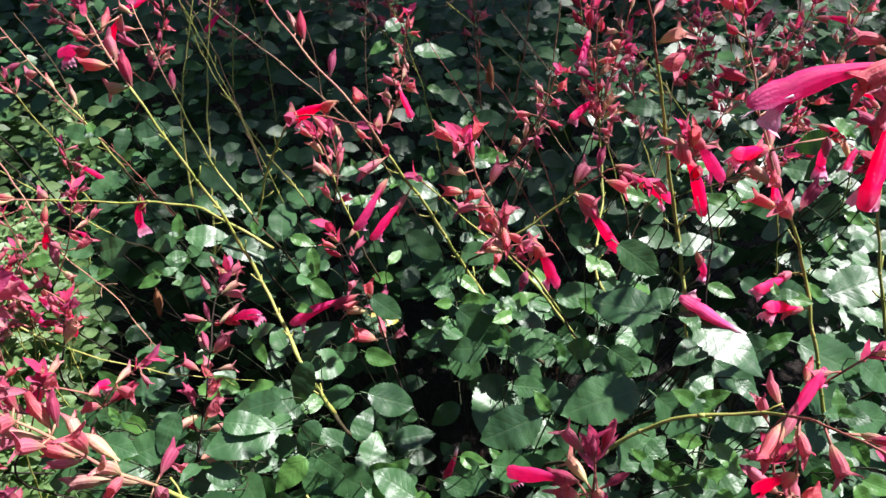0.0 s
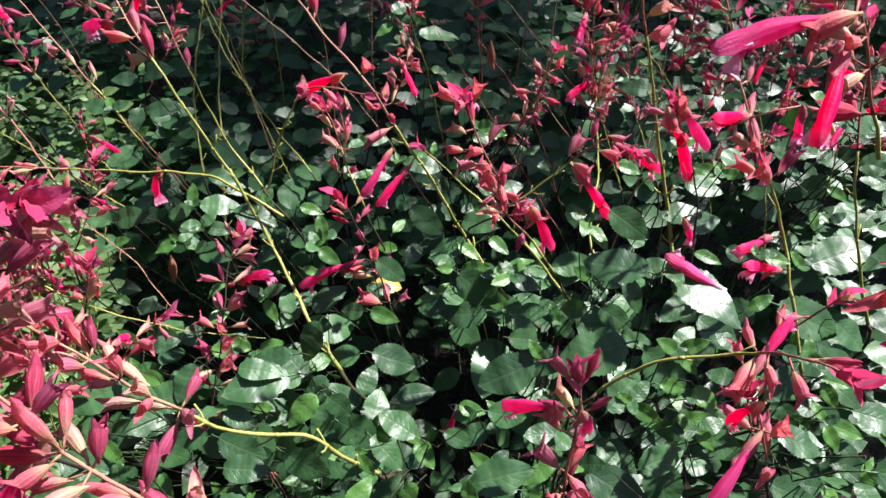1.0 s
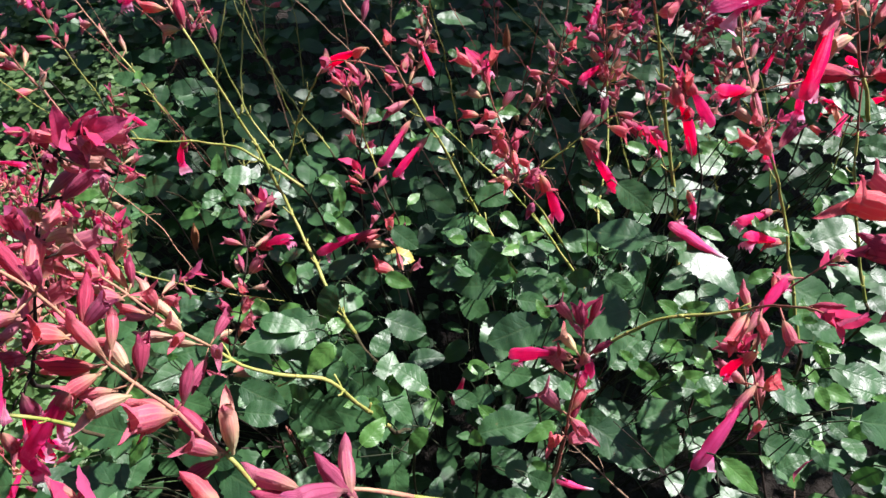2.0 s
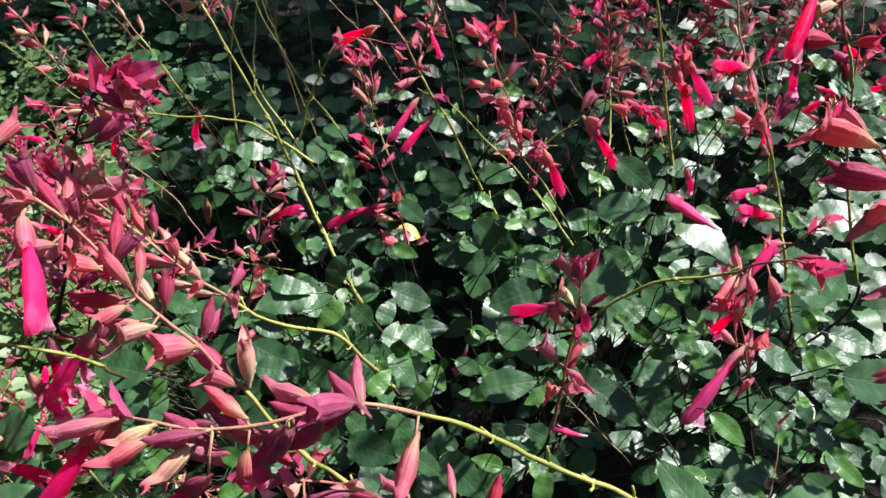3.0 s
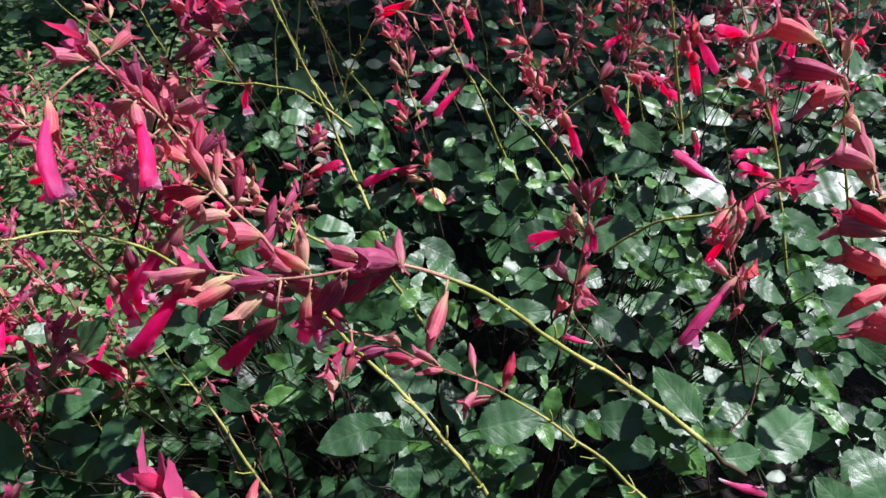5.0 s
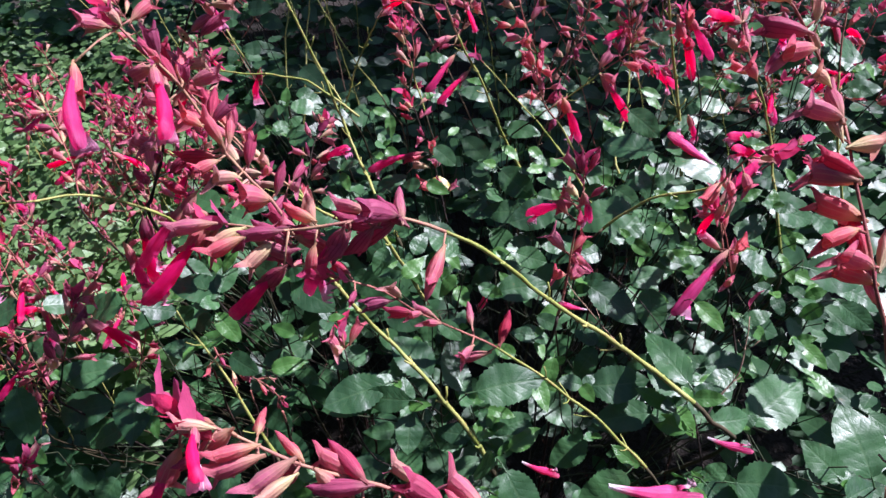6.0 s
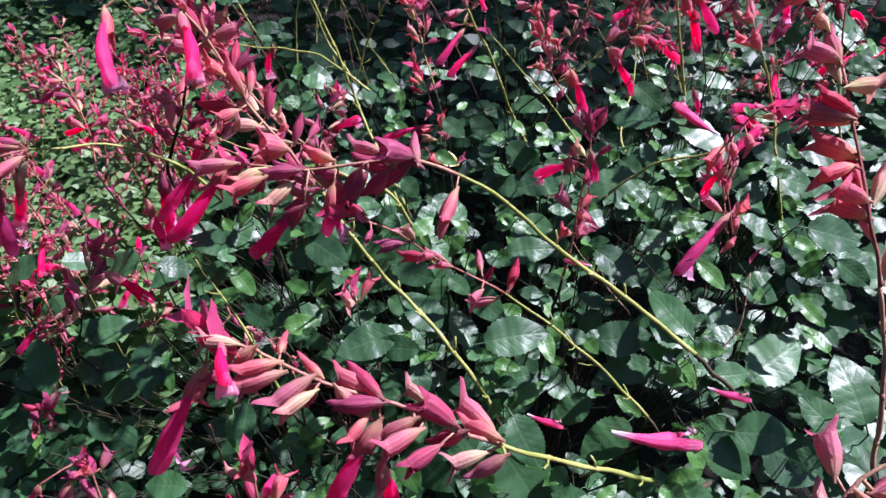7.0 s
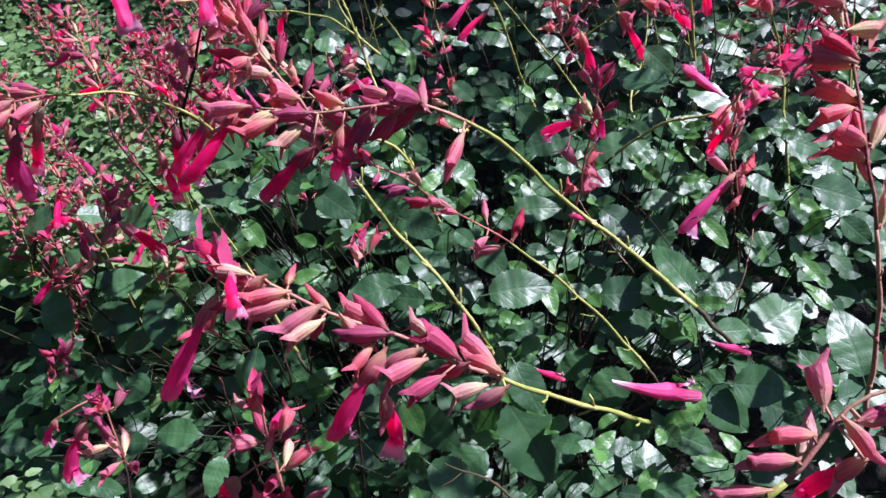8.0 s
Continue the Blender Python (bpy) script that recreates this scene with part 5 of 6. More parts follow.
shoot([(0.048, 0.058, 0.837, 0.066, 0.040, 0.821, 1.01),
       (0.081, 0.064, 0.792, 0.069, 0.054, 0.787, 0.92),
       (0.045, 0.044, 0.791, 0.028, 0.043, 0.791, 1.01),
       (0.031, 0.056, 0.824, 0.016, 0.044, 0.812, 1.01),
       (0.047, 0.053, 0.821, 0.068, 0.044, 0.815, 0.92),
       (0.038, 0.028, 0.800, 0.019, 0.009, 0.785, 1.10),
       (0.047, 0.066, 0.795, 0.081, 0.041, 0.757, 1.01)], seed=62)
shoot([(0.103, 0.195, 0.798, 0.089, 0.180, 0.783, 1.01),
       (0.052, 0.211, 0.793, 0.077, 0.207, 0.790, 0.92),
       (0.095, 0.210, 0.838, 0.126, 0.189, 0.832, 0.92),
       (0.136, 0.225, 0.829, 0.140, 0.203, 0.810, 1.20),
       (0.061, 0.176, 0.838, 0.077, 0.170, 0.836, 0.92),
       (0.062, 0.168, 0.825, 0.067, 0.156, 0.821, 0.92),
       (0.106, 0.232, 0.860, 0.124, 0.250, 0.873, 1.01),
       (0.119, 0.204, 0.849, 0.143, 0.210, 0.857, 0.92)], seed=63)
shoot([(0.115, 0.262, 0.794, 0.136, 0.245, 0.788, 1.01),
       (0.158, 0.252, 0.847, 0.172, 0.249, 0.847, 0.92),
       (0.121, 0.237, 0.859, 0.136, 0.231, 0.852, 0.92),
       (0.134, 0.244, 0.868, 0.150, 0.244, 0.864, 0.92),
       (0.142, 0.232, 0.849, 0.161, 0.236, 0.855, 0.92)], seed=64)
shoot([(0.198, 0.220, 0.816, 0.225, 0.214, 0.809, 1.01),
       (0.188, 0.183, 0.815, 0.201, 0.173, 0.812, 0.92),
       (0.158, 0.228, 0.846, 0.178, 0.217, 0.842, 1.10),
       (0.220, 0.218, 0.880, 0.246, 0.212, 0.875, 0.92),
       (0.204, 0.226, 0.859, 0.206, 0.217, 0.851, 0.92),
       (0.189, 0.182, 0.841, 0.205, 0.180, 0.832, 0.92),
       (0.235, 0.195, 0.867, 0.249, 0.190, 0.862, 0.92),
       (0.181, 0.206, 0.876, 0.206, 0.203, 0.867, 0.92)], seed=65)
shoot([(-0.239, 0.062, 0.757, -0.247, 0.050, 0.744, 0.92),
       (-0.224, 0.063, 0.747, -0.205, 0.048, 0.744, 0.92),
       (-0.250, 0.094, 0.750, -0.261, 0.084, 0.743, 0.92),
       (-0.259, 0.078, 0.723, -0.268, 0.079, 0.724, 0.92),
       (-0.267, 0.061, 0.702, -0.257, 0.064, 0.704, 0.92),
       (-0.256, 0.045, 0.679, -0.266, 0.044, 0.682, 0.92),
       (-0.220, 0.034, 0.695, -0.196, 0.037, 0.689, 0.92)], seed=66)
shoot([(0.258, 0.395, 0.950, 0.291, 0.397, 0.938, 0.92),
       (0.294, 0.390, 0.934, 0.304, 0.383, 0.924, 0.92)], seed=67)
shoot([(0.145, 0.459, 0.872, 0.165, 0.456, 0.868, 0.92)], seed=68)
shoot([(0.190, 0.369, 0.927, 0.202, 0.388, 0.929, 0.92)], seed=69)
shoot([(-0.291, 0.654, 0.857, -0.259, 0.648, 0.865, 0.92)], seed=70)
shoot([(0.144, 0.233, 0.857, 0.148, 0.226, 0.852, 1.10),
       (0.148, 0.233, 0.879, 0.159, 0.220, 0.870, 0.92),
       (0.146, 0.259, 0.878, 0.161, 0.258, 0.887, 0.92)], seed=71)
shoot([(0.169, 0.157, 0.826, 0.150, 0.161, 0.830, 0.92),
       (0.151, 0.171, 0.864, 0.169, 0.159, 0.855, 0.92),
       (0.196, 0.179, 0.868, 0.202, 0.169, 0.861, 0.92),
       (0.162, 0.155, 0.829, 0.185, 0.160, 0.834, 1.01),
       (0.155, 0.124, 0.833, 0.176, 0.140, 0.832, 0.92)], seed=72)
shoot([(-0.122, 0.148, 0.894, -0.154, 0.155, 0.890, 0.92),
       (-0.116, 0.151, 0.889, -0.124, 0.141, 0.877, 0.92),
       (-0.125, 0.175, 0.886, -0.123, 0.165, 0.877, 0.92),
       (-0.119, 0.123, 0.831, -0.099, 0.113, 0.829, 0.92),
       (-0.124, 0.141, 0.864, -0.160, 0.142, 0.867, 0.92),
       (-0.126, 0.139, 0.865, -0.121, 0.157, 0.877, 0.92),
       (-0.132, 0.141, 0.846, -0.115, 0.132, 0.833, 1.01),
       (-0.083, 0.147, 0.871, -0.056, 0.134, 0.864, 1.01)], seed=73)
shoot([(-0.099, 0.265, 0.852, -0.073, 0.262, 0.852, 0.92),
       (-0.106, 0.233, 0.830, -0.078, 0.226, 0.822, 0.92),
       (-0.108, 0.250, 0.833, -0.088, 0.243, 0.830, 0.92)], seed=74)
shoot([(-0.097, 0.211, 0.833, -0.071, 0.210, 0.833, 0.92)], seed=75)
shoot([(-0.011, 0.189, 0.827, -0.007, 0.170, 0.811, 1.10),
       (-0.027, 0.225, 0.828, -0.017, 0.216, 0.821, 0.92),
       (-0.008, 0.244, 0.834, 0.008, 0.234, 0.826, 0.92),
       (-0.022, 0.168, 0.866, -0.011, 0.181, 0.873, 0.92),
       (0.005, 0.228, 0.841, -0.016, 0.238, 0.848, 1.01),
       (0.008, 0.190, 0.853, -0.003, 0.181, 0.842, 1.01),
       (0.035, 0.206, 0.830, 0.068, 0.209, 0.839, 0.92)], seed=76)
shoot([(-0.156, 0.156, 0.802, -0.137, 0.164, 0.811, 0.92),
       (-0.108, 0.152, 0.791, -0.086, 0.159, 0.796, 0.92)], seed=77)
shoot([(-0.089, 0.152, 0.825, -0.106, 0.157, 0.826, 0.92),
       (-0.066, 0.145, 0.843, -0.082, 0.139, 0.832, 0.92)], seed=78)
shoot([(-0.045, 0.226, 0.875, -0.059, 0.214, 0.863, 0.92)], seed=79)
shoot([(0.208, 0.243, 0.889, 0.235, 0.246, 0.882, 0.92),
       (0.214, 0.239, 0.877, 0.222, 0.229, 0.867, 0.92),
       (0.222, 0.195, 0.857, 0.231, 0.204, 0.863, 0.92)], seed=80)
shoot([(0.206, 0.172, 0.895, 0.242, 0.174, 0.888, 0.92)], seed=81)
shoot([(0.061, 0.118, 0.841, 0.069, 0.102, 0.834, 0.92),
       (0.036, 0.117, 0.815, 0.052, 0.113, 0.815, 0.92)], seed=82)
shoot([(0.155, 0.084, 0.811, 0.173, 0.065, 0.805, 1.10)], seed=83)
shoot([(0.137, 0.010, 0.843, 0.149, 0.009, 0.843, 0.92),
       (0.114, -0.006, 0.831, 0.138, 0.003, 0.833, 1.01),
       (0.119, 0.008, 0.859, 0.140, 0.004, 0.854, 0.92),
       (0.098, 0.026, 0.815, 0.130, 0.020, 0.818, 1.20),
       (0.118, 0.006, 0.821, 0.140, 0.002, 0.824, 0.92),
       (0.156, 0.028, 0.817, 0.141, 0.030, 0.820, 0.92)], seed=84)
shoot([(-0.160, 0.077, 0.706, -0.191, 0.075, 0.704, 1.01),
       (-0.187, 0.080, 0.758, -0.198, 0.063, 0.745, 1.01),
       (-0.169, 0.080, 0.754, -0.165, 0.064, 0.741, 1.01)], seed=85)
shoot([(-0.033, 0.021, 0.772, -0.029, 0.012, 0.764, 0.92),
       (-0.007, 0.036, 0.820, 0.005, 0.025, 0.806, 1.10),
       (-0.000, 0.019, 0.793, 0.012, 0.007, 0.786, 1.01),
       (-0.048, 0.045, 0.772, -0.064, 0.035, 0.766, 0.92),
       (0.011, 0.013, 0.802, 0.036, 0.004, 0.793, 1.29),
       (-0.023, 0.068, 0.764, -0.010, 0.059, 0.757, 0.92)], seed=86)
shoot([(-0.020, 0.097, 0.848, -0.051, 0.082, 0.842, 0.92),
       (-0.006, 0.091, 0.844, -0.033, 0.090, 0.844, 0.92)], seed=87)
shoot([(-0.278, 0.048, 0.686, -0.284, 0.043, 0.683, 0.92)], seed=88)

# a few single things among the shoots
flower_stem('dry_stem', 'short knobbly dry brown twig over the leaves',
            [(0.062, -0.025, 0.832), (0.055, -0.030, 0.845), (0.041, -0.035, 0.865), (0.032, -0.040, 0.875), (0.025, -0.045, 0.886)],
            0.97, 0.0013, dense=0, tuft=0, stem=WOODY, grow=False, seed=62, group="dry stems of the bed")
shoot([(0.278, 0.435, 0.933, 0.312, 0.430, 0.922, 0.95),
       (0.292, 0.405, 0.906, 0.318, 0.398, 0.913, 0.95)], seed=89)
for base, tip in (((0.052, 0.600, 0.911), (0.053, 0.598, 0.886)), ((-0.215, 0.450, 0.784), (-0.217, 0.449, 0.762))):
    husk = tagged(new("withered_calyx"), "withered brown papery calyx caught among the stems", "flower")
    husk.matrix_basis = aim(Vector(base), Vector(tip) - Vector(base), (0.3, -0.8, 0.2), 0.022)
    shell = new("calyx", HUSK)
    shell.parent = husk

# fallen things on the leaves
for base, tip in (((0.1008, 0.0657, 0.8245), (0.1489, 0.0711, 0.8219)), ((0.1794, 0.2976, 0.8878), (0.1456, 0.3105, 0.9058)), ((0.026, 0.345, 0.727), (0.016, 0.340, 0.696)),
                  ((0.086, 0.145, 0.873), (0.070, 0.150, 0.873)), ((0.058, 0.100, 0.792), (0.080, 0.095, 0.792)), ((0.150, 0.090, 0.841), (0.172, 0.085, 0.842))):
    fallen = tagged(new("fallen_flower"), "shed magenta sage flower with a white tube end, lying on leaves", "flower")
    fallen.matrix_basis = aim(Vector(base), Vector(tip) - Vector(base), (0.1, -0.8, -0.6), (Vector(tip) - Vector(base)).length)
    petals = new("corolla", SHED)
    petals.parent = fallen
shoot([(-0.0425, 0.4352, 0.7724, -0.0205, 0.4347, 0.7695, 1.2)], seed=900, mesh=SALLOW, label="single yellowed sage leaf on a shoot")


# ---- the rest of the bed ----
def random_shoot(x, y, top, rng, pairs=4):
    """Decussate pairs of leaves up a shoot, larger below."""
    leaves, turn = [], rng.uniform(0, 6.3)
    lean = Vector((rng.uniform(-0.25, 0.25), rng.uniform(-0.35, 0.1), 1)).normalized()
    size = rng.uniform(0.032, 0.048)
    for k in range(pairs):
        at = Vector((x, y, top)) - lean * 0.022 * k
        s = size * (0.55 + 0.2 * k)
        for h in (0, math.pi):
            if k and rng.random() < 0.1:
                continue
            g = turn + h + rng.uniform(-0.3, 0.3)
            out = Vector((math.cos(g), math.sin(g), rng.uniform(-0.35, 0.35) + 0.35 - 0.15 * k))
            b = at + out.normalized() * s * 0.2
            e = b + out.normalized() * s * rng.uniform(0.85, 1.15)
            leaves.append((*b, *e))
        turn += math.pi / 2 + rng.uniform(-0.2, 0.2)
    return leaves


def bed_spots(rng, spacing):
    spots, row, y = [], 0, -0.16
    while y < 0.98:
        half = 0.42 + 0.42 * max(0.0, y + 0.1)
        x = -half + (row % 2) * spacing / 2
        while x < half:
            px, py = x + rng.uniform(-0.02, 0.02), y + rng.uniform(-0.02, 0.02)
            x += spacing
            if rng.random() < 0.12:
                continue
            if px < -0.30 - 0.25 * max(0.0, py - 0.1) and py > 0.26:
                continue
            spots.append((px, py, canopy(px, py) - rng.uniform(0.05, 0.14)))
        y += spacing * 0.87
        row += 1
    return spots


fill_rng = random.Random(21)
bed = bed_spots(fill_rng, 0.06)
near = [s for s in bed if s[1] < 0.62 and abs(s[0]) < 0.34]
rest = [s for s in bed if s not in near]
for x, y, top in near:
    if fill_rng.random() < 0.78:
        continue
    top -= 0.09
    shoot(random_shoot(x, y, top, fill_rng), seed=int(fill_rng.random() * 1e6), tip=(x, y, top))


# shoots that close the sunny stretch under the arching stems
patch_rng = random.Random(52)
for x, y, top in ((-0.205, 0.352, 0.775), (-0.162, 0.368, 0.785), (-0.122, 0.352, 0.775), (-0.098, 0.385, 0.785), (-0.175, 0.318, 0.775), (-0.083, 0.335, 0.770),
                  (-0.118, 0.308, 0.765), (-0.034, 0.290, 0.770), (-0.225, 0.300, 0.765), (-0.060, 0.262, 0.755), (0.025, 0.432, 0.790), (0.052, 0.412, 0.785),
                  (0.090, 0.428, 0.800), (0.132, 0.408, 0.800), (0.162, 0.430, 0.812), (0.066, 0.385, 0.785)):
    shoot(random_shoot(x, y, top, patch_rng, pairs=3), seed=int(patch_rng.random() * 1e6), tip=(x, y, top))


def joined_leaves(name, label, spots, mat, size, pairs, rng, width=0.6, spread=0.02, category="plant", rows=6):
    """Many small shoots as one skin, for foliage that nobody could count."""
    verts, faces, uvs = [], [], []
    kinds = [leaf_shape(rng, width, rows=rows, cols=2, teeth=0.06) for _ in range(5)]
    for x, y, top in spots:
        turn = rng.uniform(0, 6.3)
        lean = Vector((rng.uniform(-0.3, 0.3), rng.uniform(-0.3, 0.2), 1)).normalized()
        s0 = size * rng.uniform(0.75, 1.2)
        for k in range(pairs):
            at = Vector((x, y, top)) - lean * spread * k
            for h in (0, math.pi):
                g = turn + h + rng.uniform(-0.3, 0.3)
                out = Vector((math.cos(g), math.sin(g), rng.uniform(-0.3, 0.5))).normalized()
                s = s0 * (0.6 + 0.14 * k)
                m = aim(at + out * s * 0.2, out, (rng.uniform(-0.4, 0.4), rng.uniform(-1.0, -0.1), 1), s)
                vs, fs, us = rng.choice(kinds)
                o = len(verts)
                verts += [tuple(m @ Vector(v)) for v in vs]
                faces += [tuple(i + o for i in f) for f in fs]
                uvs += us
            turn += math.pi / 2
        if rng.random() < 0.08:
            o, back = len(verts), y + 0.5
            verts += [(x - 0.001, back, 0), (x + 0.001, back, 0), (x, back + 0.002, 0), (x, y + 0.005, top - 0.02)]
            uvs += [(0, 0.5)] * 4
            faces += [(o, o + 1, o + 3), (o + 1, o + 2, o + 3), (o + 2, o, o + 3)]
    return tagged(new(name, mesh_of(name, verts, faces, uvs, mat)), label, category, kind="stuff")


far_rng = random.Random(8)
joined_leaves("sage_foliage", "dark green toothed sage foliage round the flowering stems", rest, LEAF_MASS, 0.038, 5, far_rng, rows=10)
spots = []
for _ in range(5200):
    y = far_rng.uniform(-0.28, 2.6)
    x = far_rng.uniform(-1.75, 1.75)
    if y < 0.85 and (abs(x) < 0.42 + 0.42 * max(0.0, y + 0.1) or x < -0.3):
        continue
    spots.append((x, y, 0.86 + 0.05 * math.sin(5 * x + y * 3) - far_rng.uniform(0, 0.1)))
joined_leaves("sage_foliage", "dense dark green sage foliage at the back of the bed", spots, LEAF_MASS, 0.042, 4, far_rng, rows=5)
spots = []
for _ in range(560):
    y = far_rng.uniform(-0.25, 1.2)
    x = far_rng.uniform(-0.55 - 0.4 * max(0, y), 0.55 + 0.4 * max(0, y))
    spots.append((x, y, canopy(x, y) - far_rng.uniform(0.28, 0.55)))
joined_leaves("lower_foliage", "shaded lower leaves of the sage plants", spots, LEAF_MASS, 0.05, 3, far_rng)
spots = []
for _ in range(1750):
    y = far_rng.uniform(0.24, 1.1)
    if y > 0.6 and far_rng.random() < 0.45:
        continue
    left = -0.30 - 0.25 * max(0.0, y - 0.1)
    x = left - (abs(far_rng.gauss(0, 0.25)) if far_rng.random() < 0.6 else far_rng.uniform(0, 1.4))
    if far_rng.random() < 0.3:
        x = left + far_rng.uniform(0, 0.05)
    if y > 0.6 and far_rng.random() < 0.85:
        x = far_rng.uniform(-1.25, -0.56)
    spots.append((x, y, 0.76 + 0.05 * math.sin(14 * x + 2) * math.sin(11 * y) - abs(far_rng.gauss(0, 0.06)) + far_rng.choice((0, 0, 0, 0.04))))
for _ in range(60):
    spots.append((far_rng.uniform(-0.36, -0.19), far_rng.uniform(-0.1, 0.03), far_rng.uniform(0.66, 0.72)))
joined_leaves("small_leaved_sage", "light green small-leaved sage bush beside the bed", spots, LEAF_SMALL, 0.0165, 7, far_rng, 0.6, 0.012)


# ---- old woody stems between the shoots ----
BARK = stalk_material("red-brown bark", (0.035, 0.016, 0.012), (0.07, 0.034, 0.024), (0.02, 0.012, 0.010), 0.85)
wood_rng = random.Random(19)
for k in range(18):
    x, y = wood_rng.uniform(-0.2, 0.28), wood_rng.uniform(0.06, 0.48)
    top = canopy(x, y) - wood_rng.uniform(0.03, 0.09)
    lean_x, lean_y = wood_rng.uniform(-0.06, 0.06), wood_rng.uniform(0.05, 0.16)
    flower_stem("woody_stem", "old red-brown woody sage stem between the leaves", [(x + lean_x, y + lean_y, 0.0), (x + lean_x * 0.6, y + lean_y * 0.7, top * 0.45), (x + lean_x * 0.1, y + lean_y * 0.2, top * 0.85), (x, y, top)],
                0.98, wood_rng.uniform(0.0028, 0.004), seed=500 + k, dense=0, tuft=0, stem=BARK, grow=False, group="woody stems of the bed")


# ---- flower spikes at the back and over the small sage ----
spike_rng = random.Random(77)
for k in range(50):
    y = spike_rng.uniform(0.55, 1.35) if k < 44 else spike_rng.uniform(0.48, 0.75)
    x = spike_rng.uniform(-0.12 - 0.42 * y, 0.2 + 0.36 * y) if k < 44 else spike_rng.uniform(-0.1, 0.45)
    top = spike_rng.uniform(0.9, 1.04) + 0.04 * (y - 0.6) - (0 if k < 44 else 0.07)
    lean_x, lean_y = spike_rng.uniform(-0.12, 0.08), spike_rng.uniform(-0.1, 0.06)
    base = Vector((x, y, 0.78))
    tip = Vector((x + lean_x, y + lean_y, top))
    blooms = []
    for _ in range(spike_rng.choice((0, 1, 1, 2))):
        at = base.lerp(tip, spike_rng.uniform(0.6, 0.95))
        g = spike_rng.uniform(0, 6.3)
        out = Vector((math.cos(g), math.sin(g), spike_rng.uniform(-0.9, 0.1))).normalized()
        blooms.append((at + out * 0.006, at + out * 0.044))
    flower_stem("flowering_stem", "upright sage flower spike in shade behind the bed", [base, base.lerp(tip, 0.5) + Vector((lean_x * 0.2, 0, 0)), tip], 0.35, 0.0012,
                flowers=blooms, seed=200 + k, dense=3, size=0.0135, tuft=3, stem=spike_rng.choice((DARK, STEM, AXIS)))
for k in range(40):
    y = spike_rng.uniform(0.5, 1.1)
    x = spike_rng.uniform(-0.15 - 0.35 * y, 0.25 + 0.4 * y)
    base = Vector((x, y, 0.74))
    tip = base + Vector((spike_rng.uniform(-0.16, 0.05), spike_rng.uniform(-0.1, 0.05), spike_rng.uniform(0.18, 0.3)))
    flower_stem("dry_stem", "thin dry bare sage stem in the shade", [base, base.lerp(tip, 0.5) + Vector((spike_rng.uniform(-0.015, 0.015), 0, 0.012)), tip], 0.98, spike_rng.uniform(0.0009, 0.0013),
                seed=400 + k, dense=0, tuft=0, stem=spike_rng.choice((TWIG, STEM, TWIG, AXIS)), group="dry stems of the bed")
for k in range(48):
    y = spike_rng.uniform(0.16, 0.56)
    x = -0.215 - 0.2 * y - abs(spike_rng.gauss(0, 0.13))
    base = Vector((x, y, 0.68))
    tip = base + Vector((spike_rng.uniform(-0.05, 0.05), spike_rng.uniform(-0.05, 0.03), spike_rng.uniform(0.1, 0.19)))
    blooms = []
    for _ in range(spike_rng.choice((0, 1, 1, 2))):
        at = base.lerp(tip, spike_rng.uniform(0.7, 1.0))
        g = spike_rng.uniform(0, 6.3)
        out = Vector((math.cos(g), math.sin(g), spike_rng.uniform(-1.2, 0.0))).normalized()
        blooms.append((at + out * 0.004, at + out * 0.036))
    flower_stem("small_sage_spike", "small sage flower spike with pink blooms", [base, base.lerp(tip, 0.5) + Vector((0.004, 0, 0)), tip], 0.5, 0.0009,
                flowers=blooms, seed=300 + k, dense=2, size=0.011, tuft=2, stem=STEM, group="flower spikes of the small sage")


# ---- unseen tree, added over the far side of the bed to keep the sun off it ----
def tree(x, y, crown, spread, rng):
    thing = tagged(new("unseen_shade_tree"), "unseen broad-leaved tree added to shade the far side of the bed", "tree")
    thing.matrix_basis = Matrix.Translation((x, y, 0))
    wood = Tubes()
    c = Vector(crown)
    fork = Vector((x, y, 0)).lerp(c, 0.6)
    trunk = glide([(x, y, 0), (x + 0.03, y, fork.z * 0.5), fork], 0.15)
    wood.add(trunk, [0.1 - 0.04 * i / len(trunk) for i in range(len(trunk))], 9)
    verts, faces, uvs = [], [], []
    kinds = [leaf_shape(rng, 0.55, rows=4, cols=2, teeth=0.0) for _ in range(4)]
    for _ in range(84):
        d = Vector((rng.gauss(0, 1), rng.gauss(0, 1), rng.gauss(0, 0.8))).normalized() * rng.uniform(0.3, 1.0)
        q = c + Vector((d.x * spread[0], d.y * spread[1], d.z * spread[2]))
        limb = glide([fork, fork.lerp(q, 0.5) + Vector((0, 0, 0.12)), q], 0.12)
        wood.add(limb, [0.035 - 0.03 * i / len(limb) for i in range(len(limb))], 5)
        for _ in range(150):
            at = q + Vector((rng.gauss(0, 0.26), rng.gauss(0, 0.24), rng.gauss(0, 0.15)))
            out = Vector((rng.uniform(-1, 1), rng.uniform(-1, 1), rng.uniform(-0.8, 0.3))).normalized()
            m = aim(at, out, (rng.uniform(-0.5, 0.5), rng.uniform(-0.5, 0.5), 1), rng.uniform(0.08, 0.14))
            vs, fs, us = rng.choice(kinds)
            o = len(verts)
            verts += [tuple(m @ Vector(v)) for v in vs]
            faces += [tuple(i + o for i in f) for f in fs]
            uvs += us
    under("crown", mesh_of("crown", verts, faces, uvs, LEAF_MASS), thing, Matrix())
    under("trunk", wood.mesh("trunk", DARK, (0, 0, 0)), thing, Matrix())


tree(2.8, 3.4, (2.0, 2.88, 3.4), (2.9, 1.4, 0.6), random.Random(4))


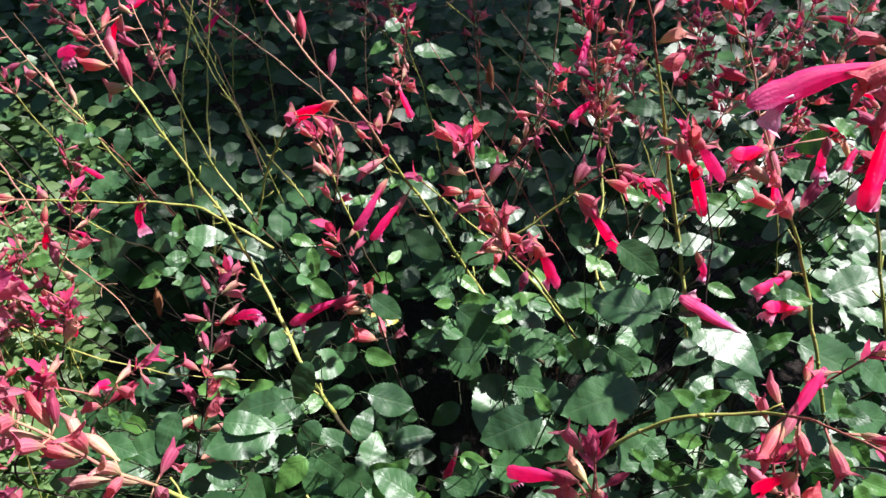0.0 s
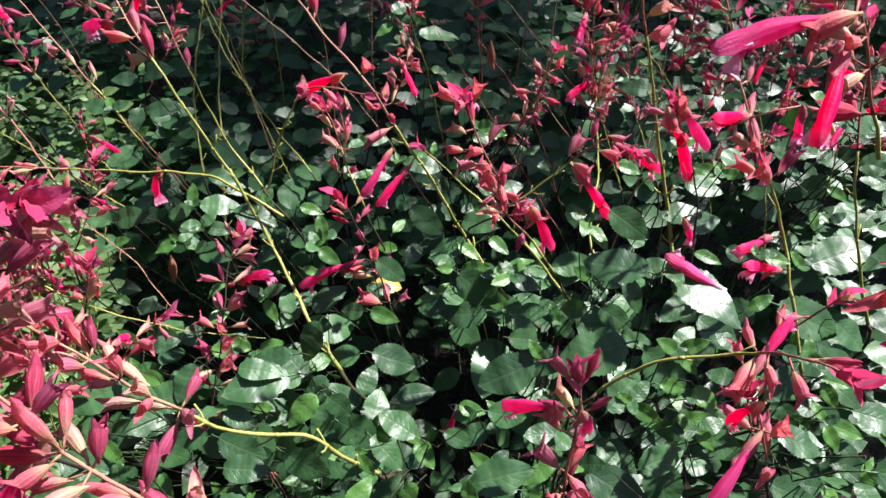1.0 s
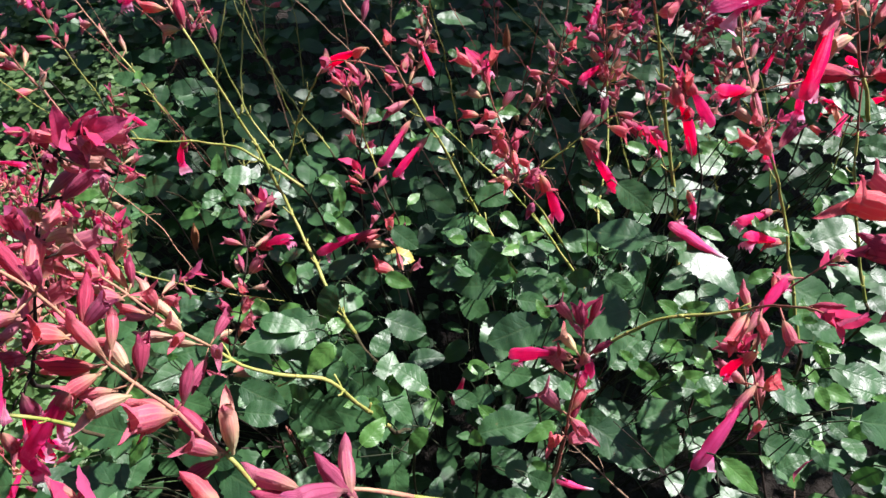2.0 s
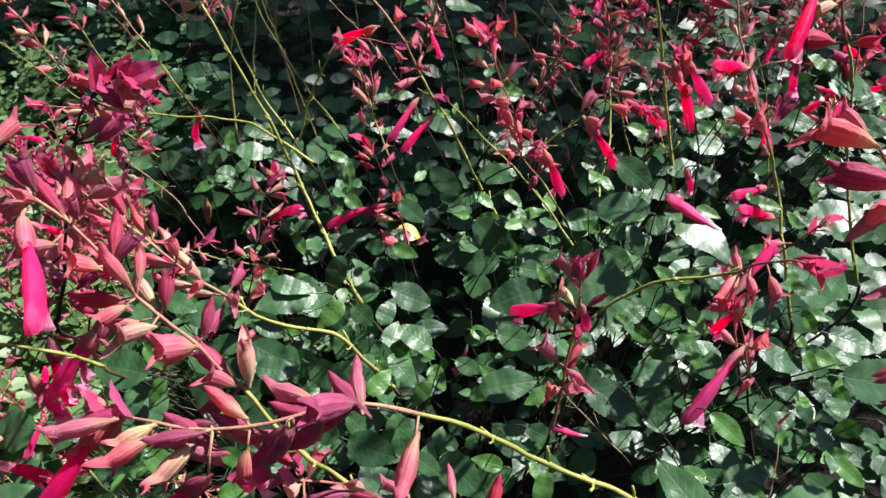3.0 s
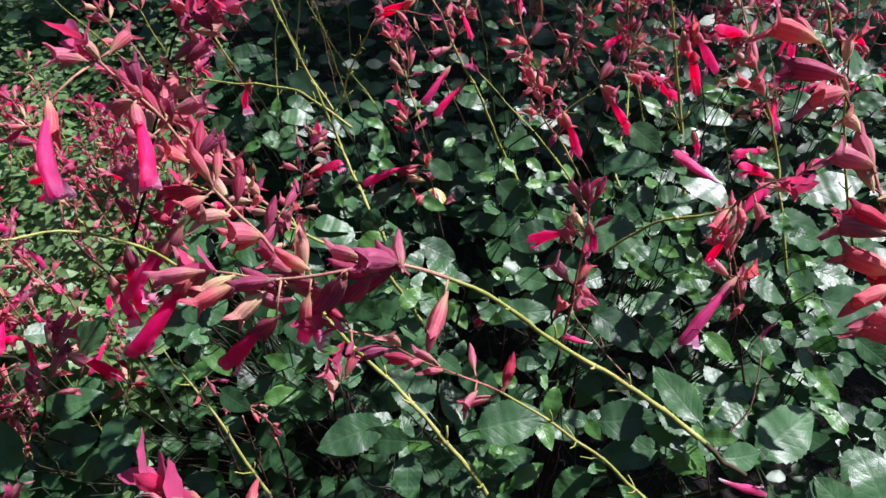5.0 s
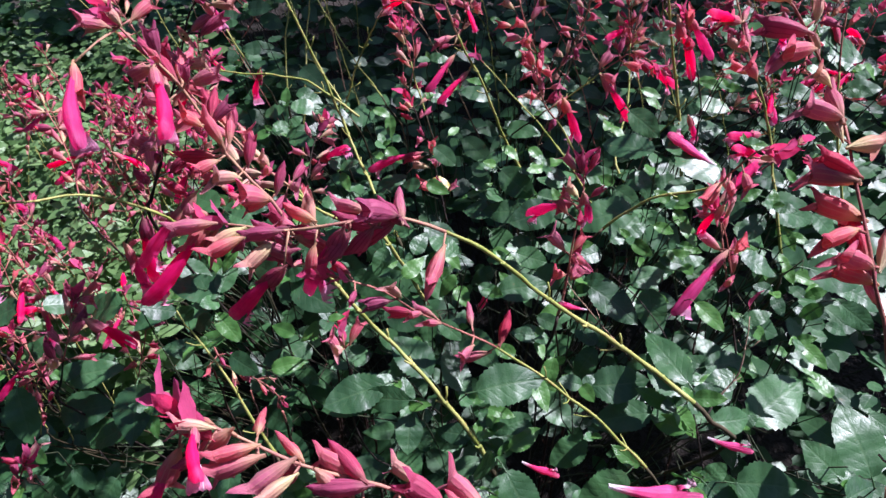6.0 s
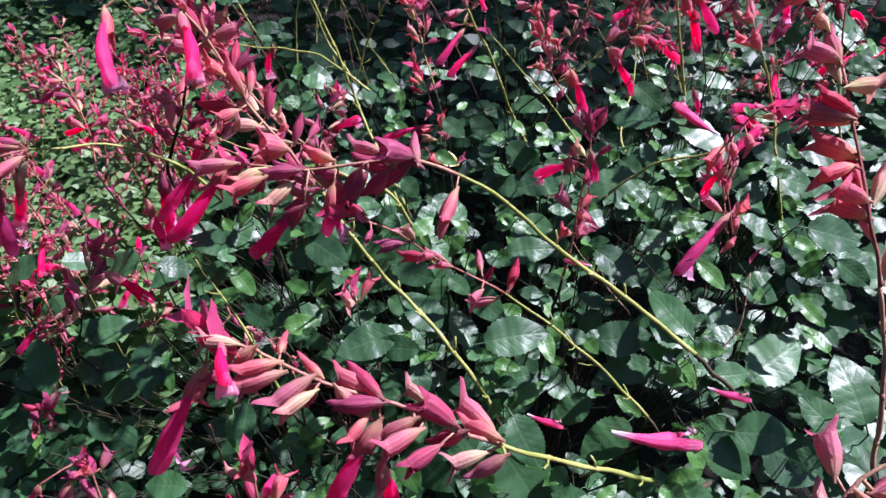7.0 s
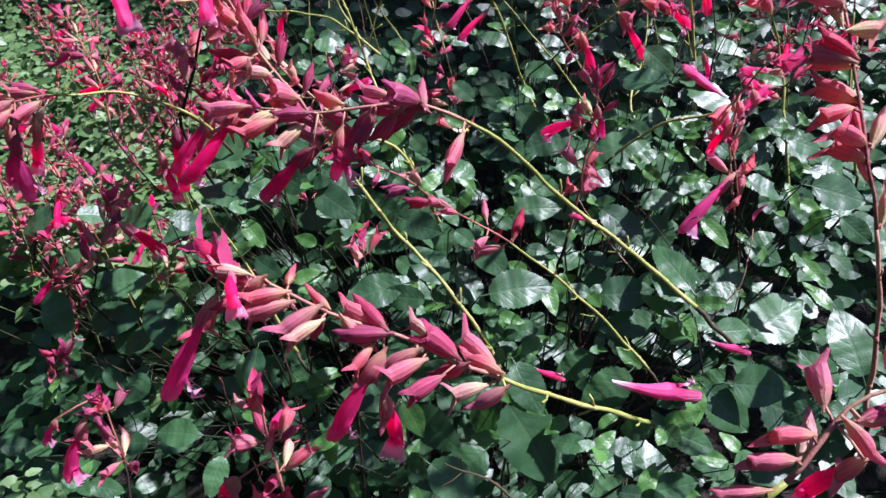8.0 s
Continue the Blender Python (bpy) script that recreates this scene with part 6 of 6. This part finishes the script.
# ---- unseen clipped hedges round the garden, behind and beside the camera, to cut skylight ----
def hedge(x0, x1, y0, y1, top, rng, leaves=2600):
    """An unseen hedge that blocks low sky light, between the corners (x0, y0) and (x1, y1): a dense dark body under a
    coat of leaves.
    """
    thing = tagged(new("hedge"), "unseen clipped dark evergreen hedge added to cut skylight", "hedge", "hedges round the garden")
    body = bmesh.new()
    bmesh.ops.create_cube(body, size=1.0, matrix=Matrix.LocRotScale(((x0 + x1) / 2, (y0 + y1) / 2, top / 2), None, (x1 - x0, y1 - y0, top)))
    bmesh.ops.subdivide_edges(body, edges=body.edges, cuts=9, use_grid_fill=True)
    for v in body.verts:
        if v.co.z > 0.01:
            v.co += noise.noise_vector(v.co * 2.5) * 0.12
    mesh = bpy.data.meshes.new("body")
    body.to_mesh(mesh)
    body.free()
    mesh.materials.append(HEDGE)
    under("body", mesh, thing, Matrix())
    verts, faces, uvs = [], [], []
    kinds = [leaf_shape(rng, 0.5, rows=3, cols=2, teeth=0.0) for _ in range(3)]
    for _ in range(leaves):
        q = Vector((rng.uniform(x0, x1), rng.uniform(y0, y1), rng.uniform(0.05, top)))
        face = rng.randrange(5)
        if face == 0:
            q.z = top
        elif face in (1, 2):
            q.x = (x0, x1)[face - 1]
        else:
            q.y = (y0, y1)[face - 3]
        q += Vector((rng.gauss(0, 0.06), rng.gauss(0, 0.06), rng.gauss(0, 0.06)))
        out = Vector((rng.uniform(-1, 1), rng.uniform(-1, 1), rng.uniform(-0.3, 0.8)))
        m = aim(q, out, (rng.uniform(-0.6, 0.6), rng.uniform(-0.6, 0.6), 1), rng.uniform(0.08, 0.14))
        vs, fs, us = rng.choice(kinds)
        o = len(verts)
        verts += [tuple(m @ Vector(v)) for v in vs]
        faces += [tuple(i + o for i in f) for f in fs]
        uvs += us
    under("foliage", mesh_of("foliage", verts, faces, uvs, LEAF_MASS), thing, Matrix())


hedge_rng = random.Random(31)
hedge(-4.0, 4.5, 4.6, 5.2, 2.6, hedge_rng)
hedge(-3.6, -2.9, -3.0, 4.6, 2.6, hedge_rng)
hedge(-4.0, 4.5, -3.2, -2.5, 2.4, hedge_rng)
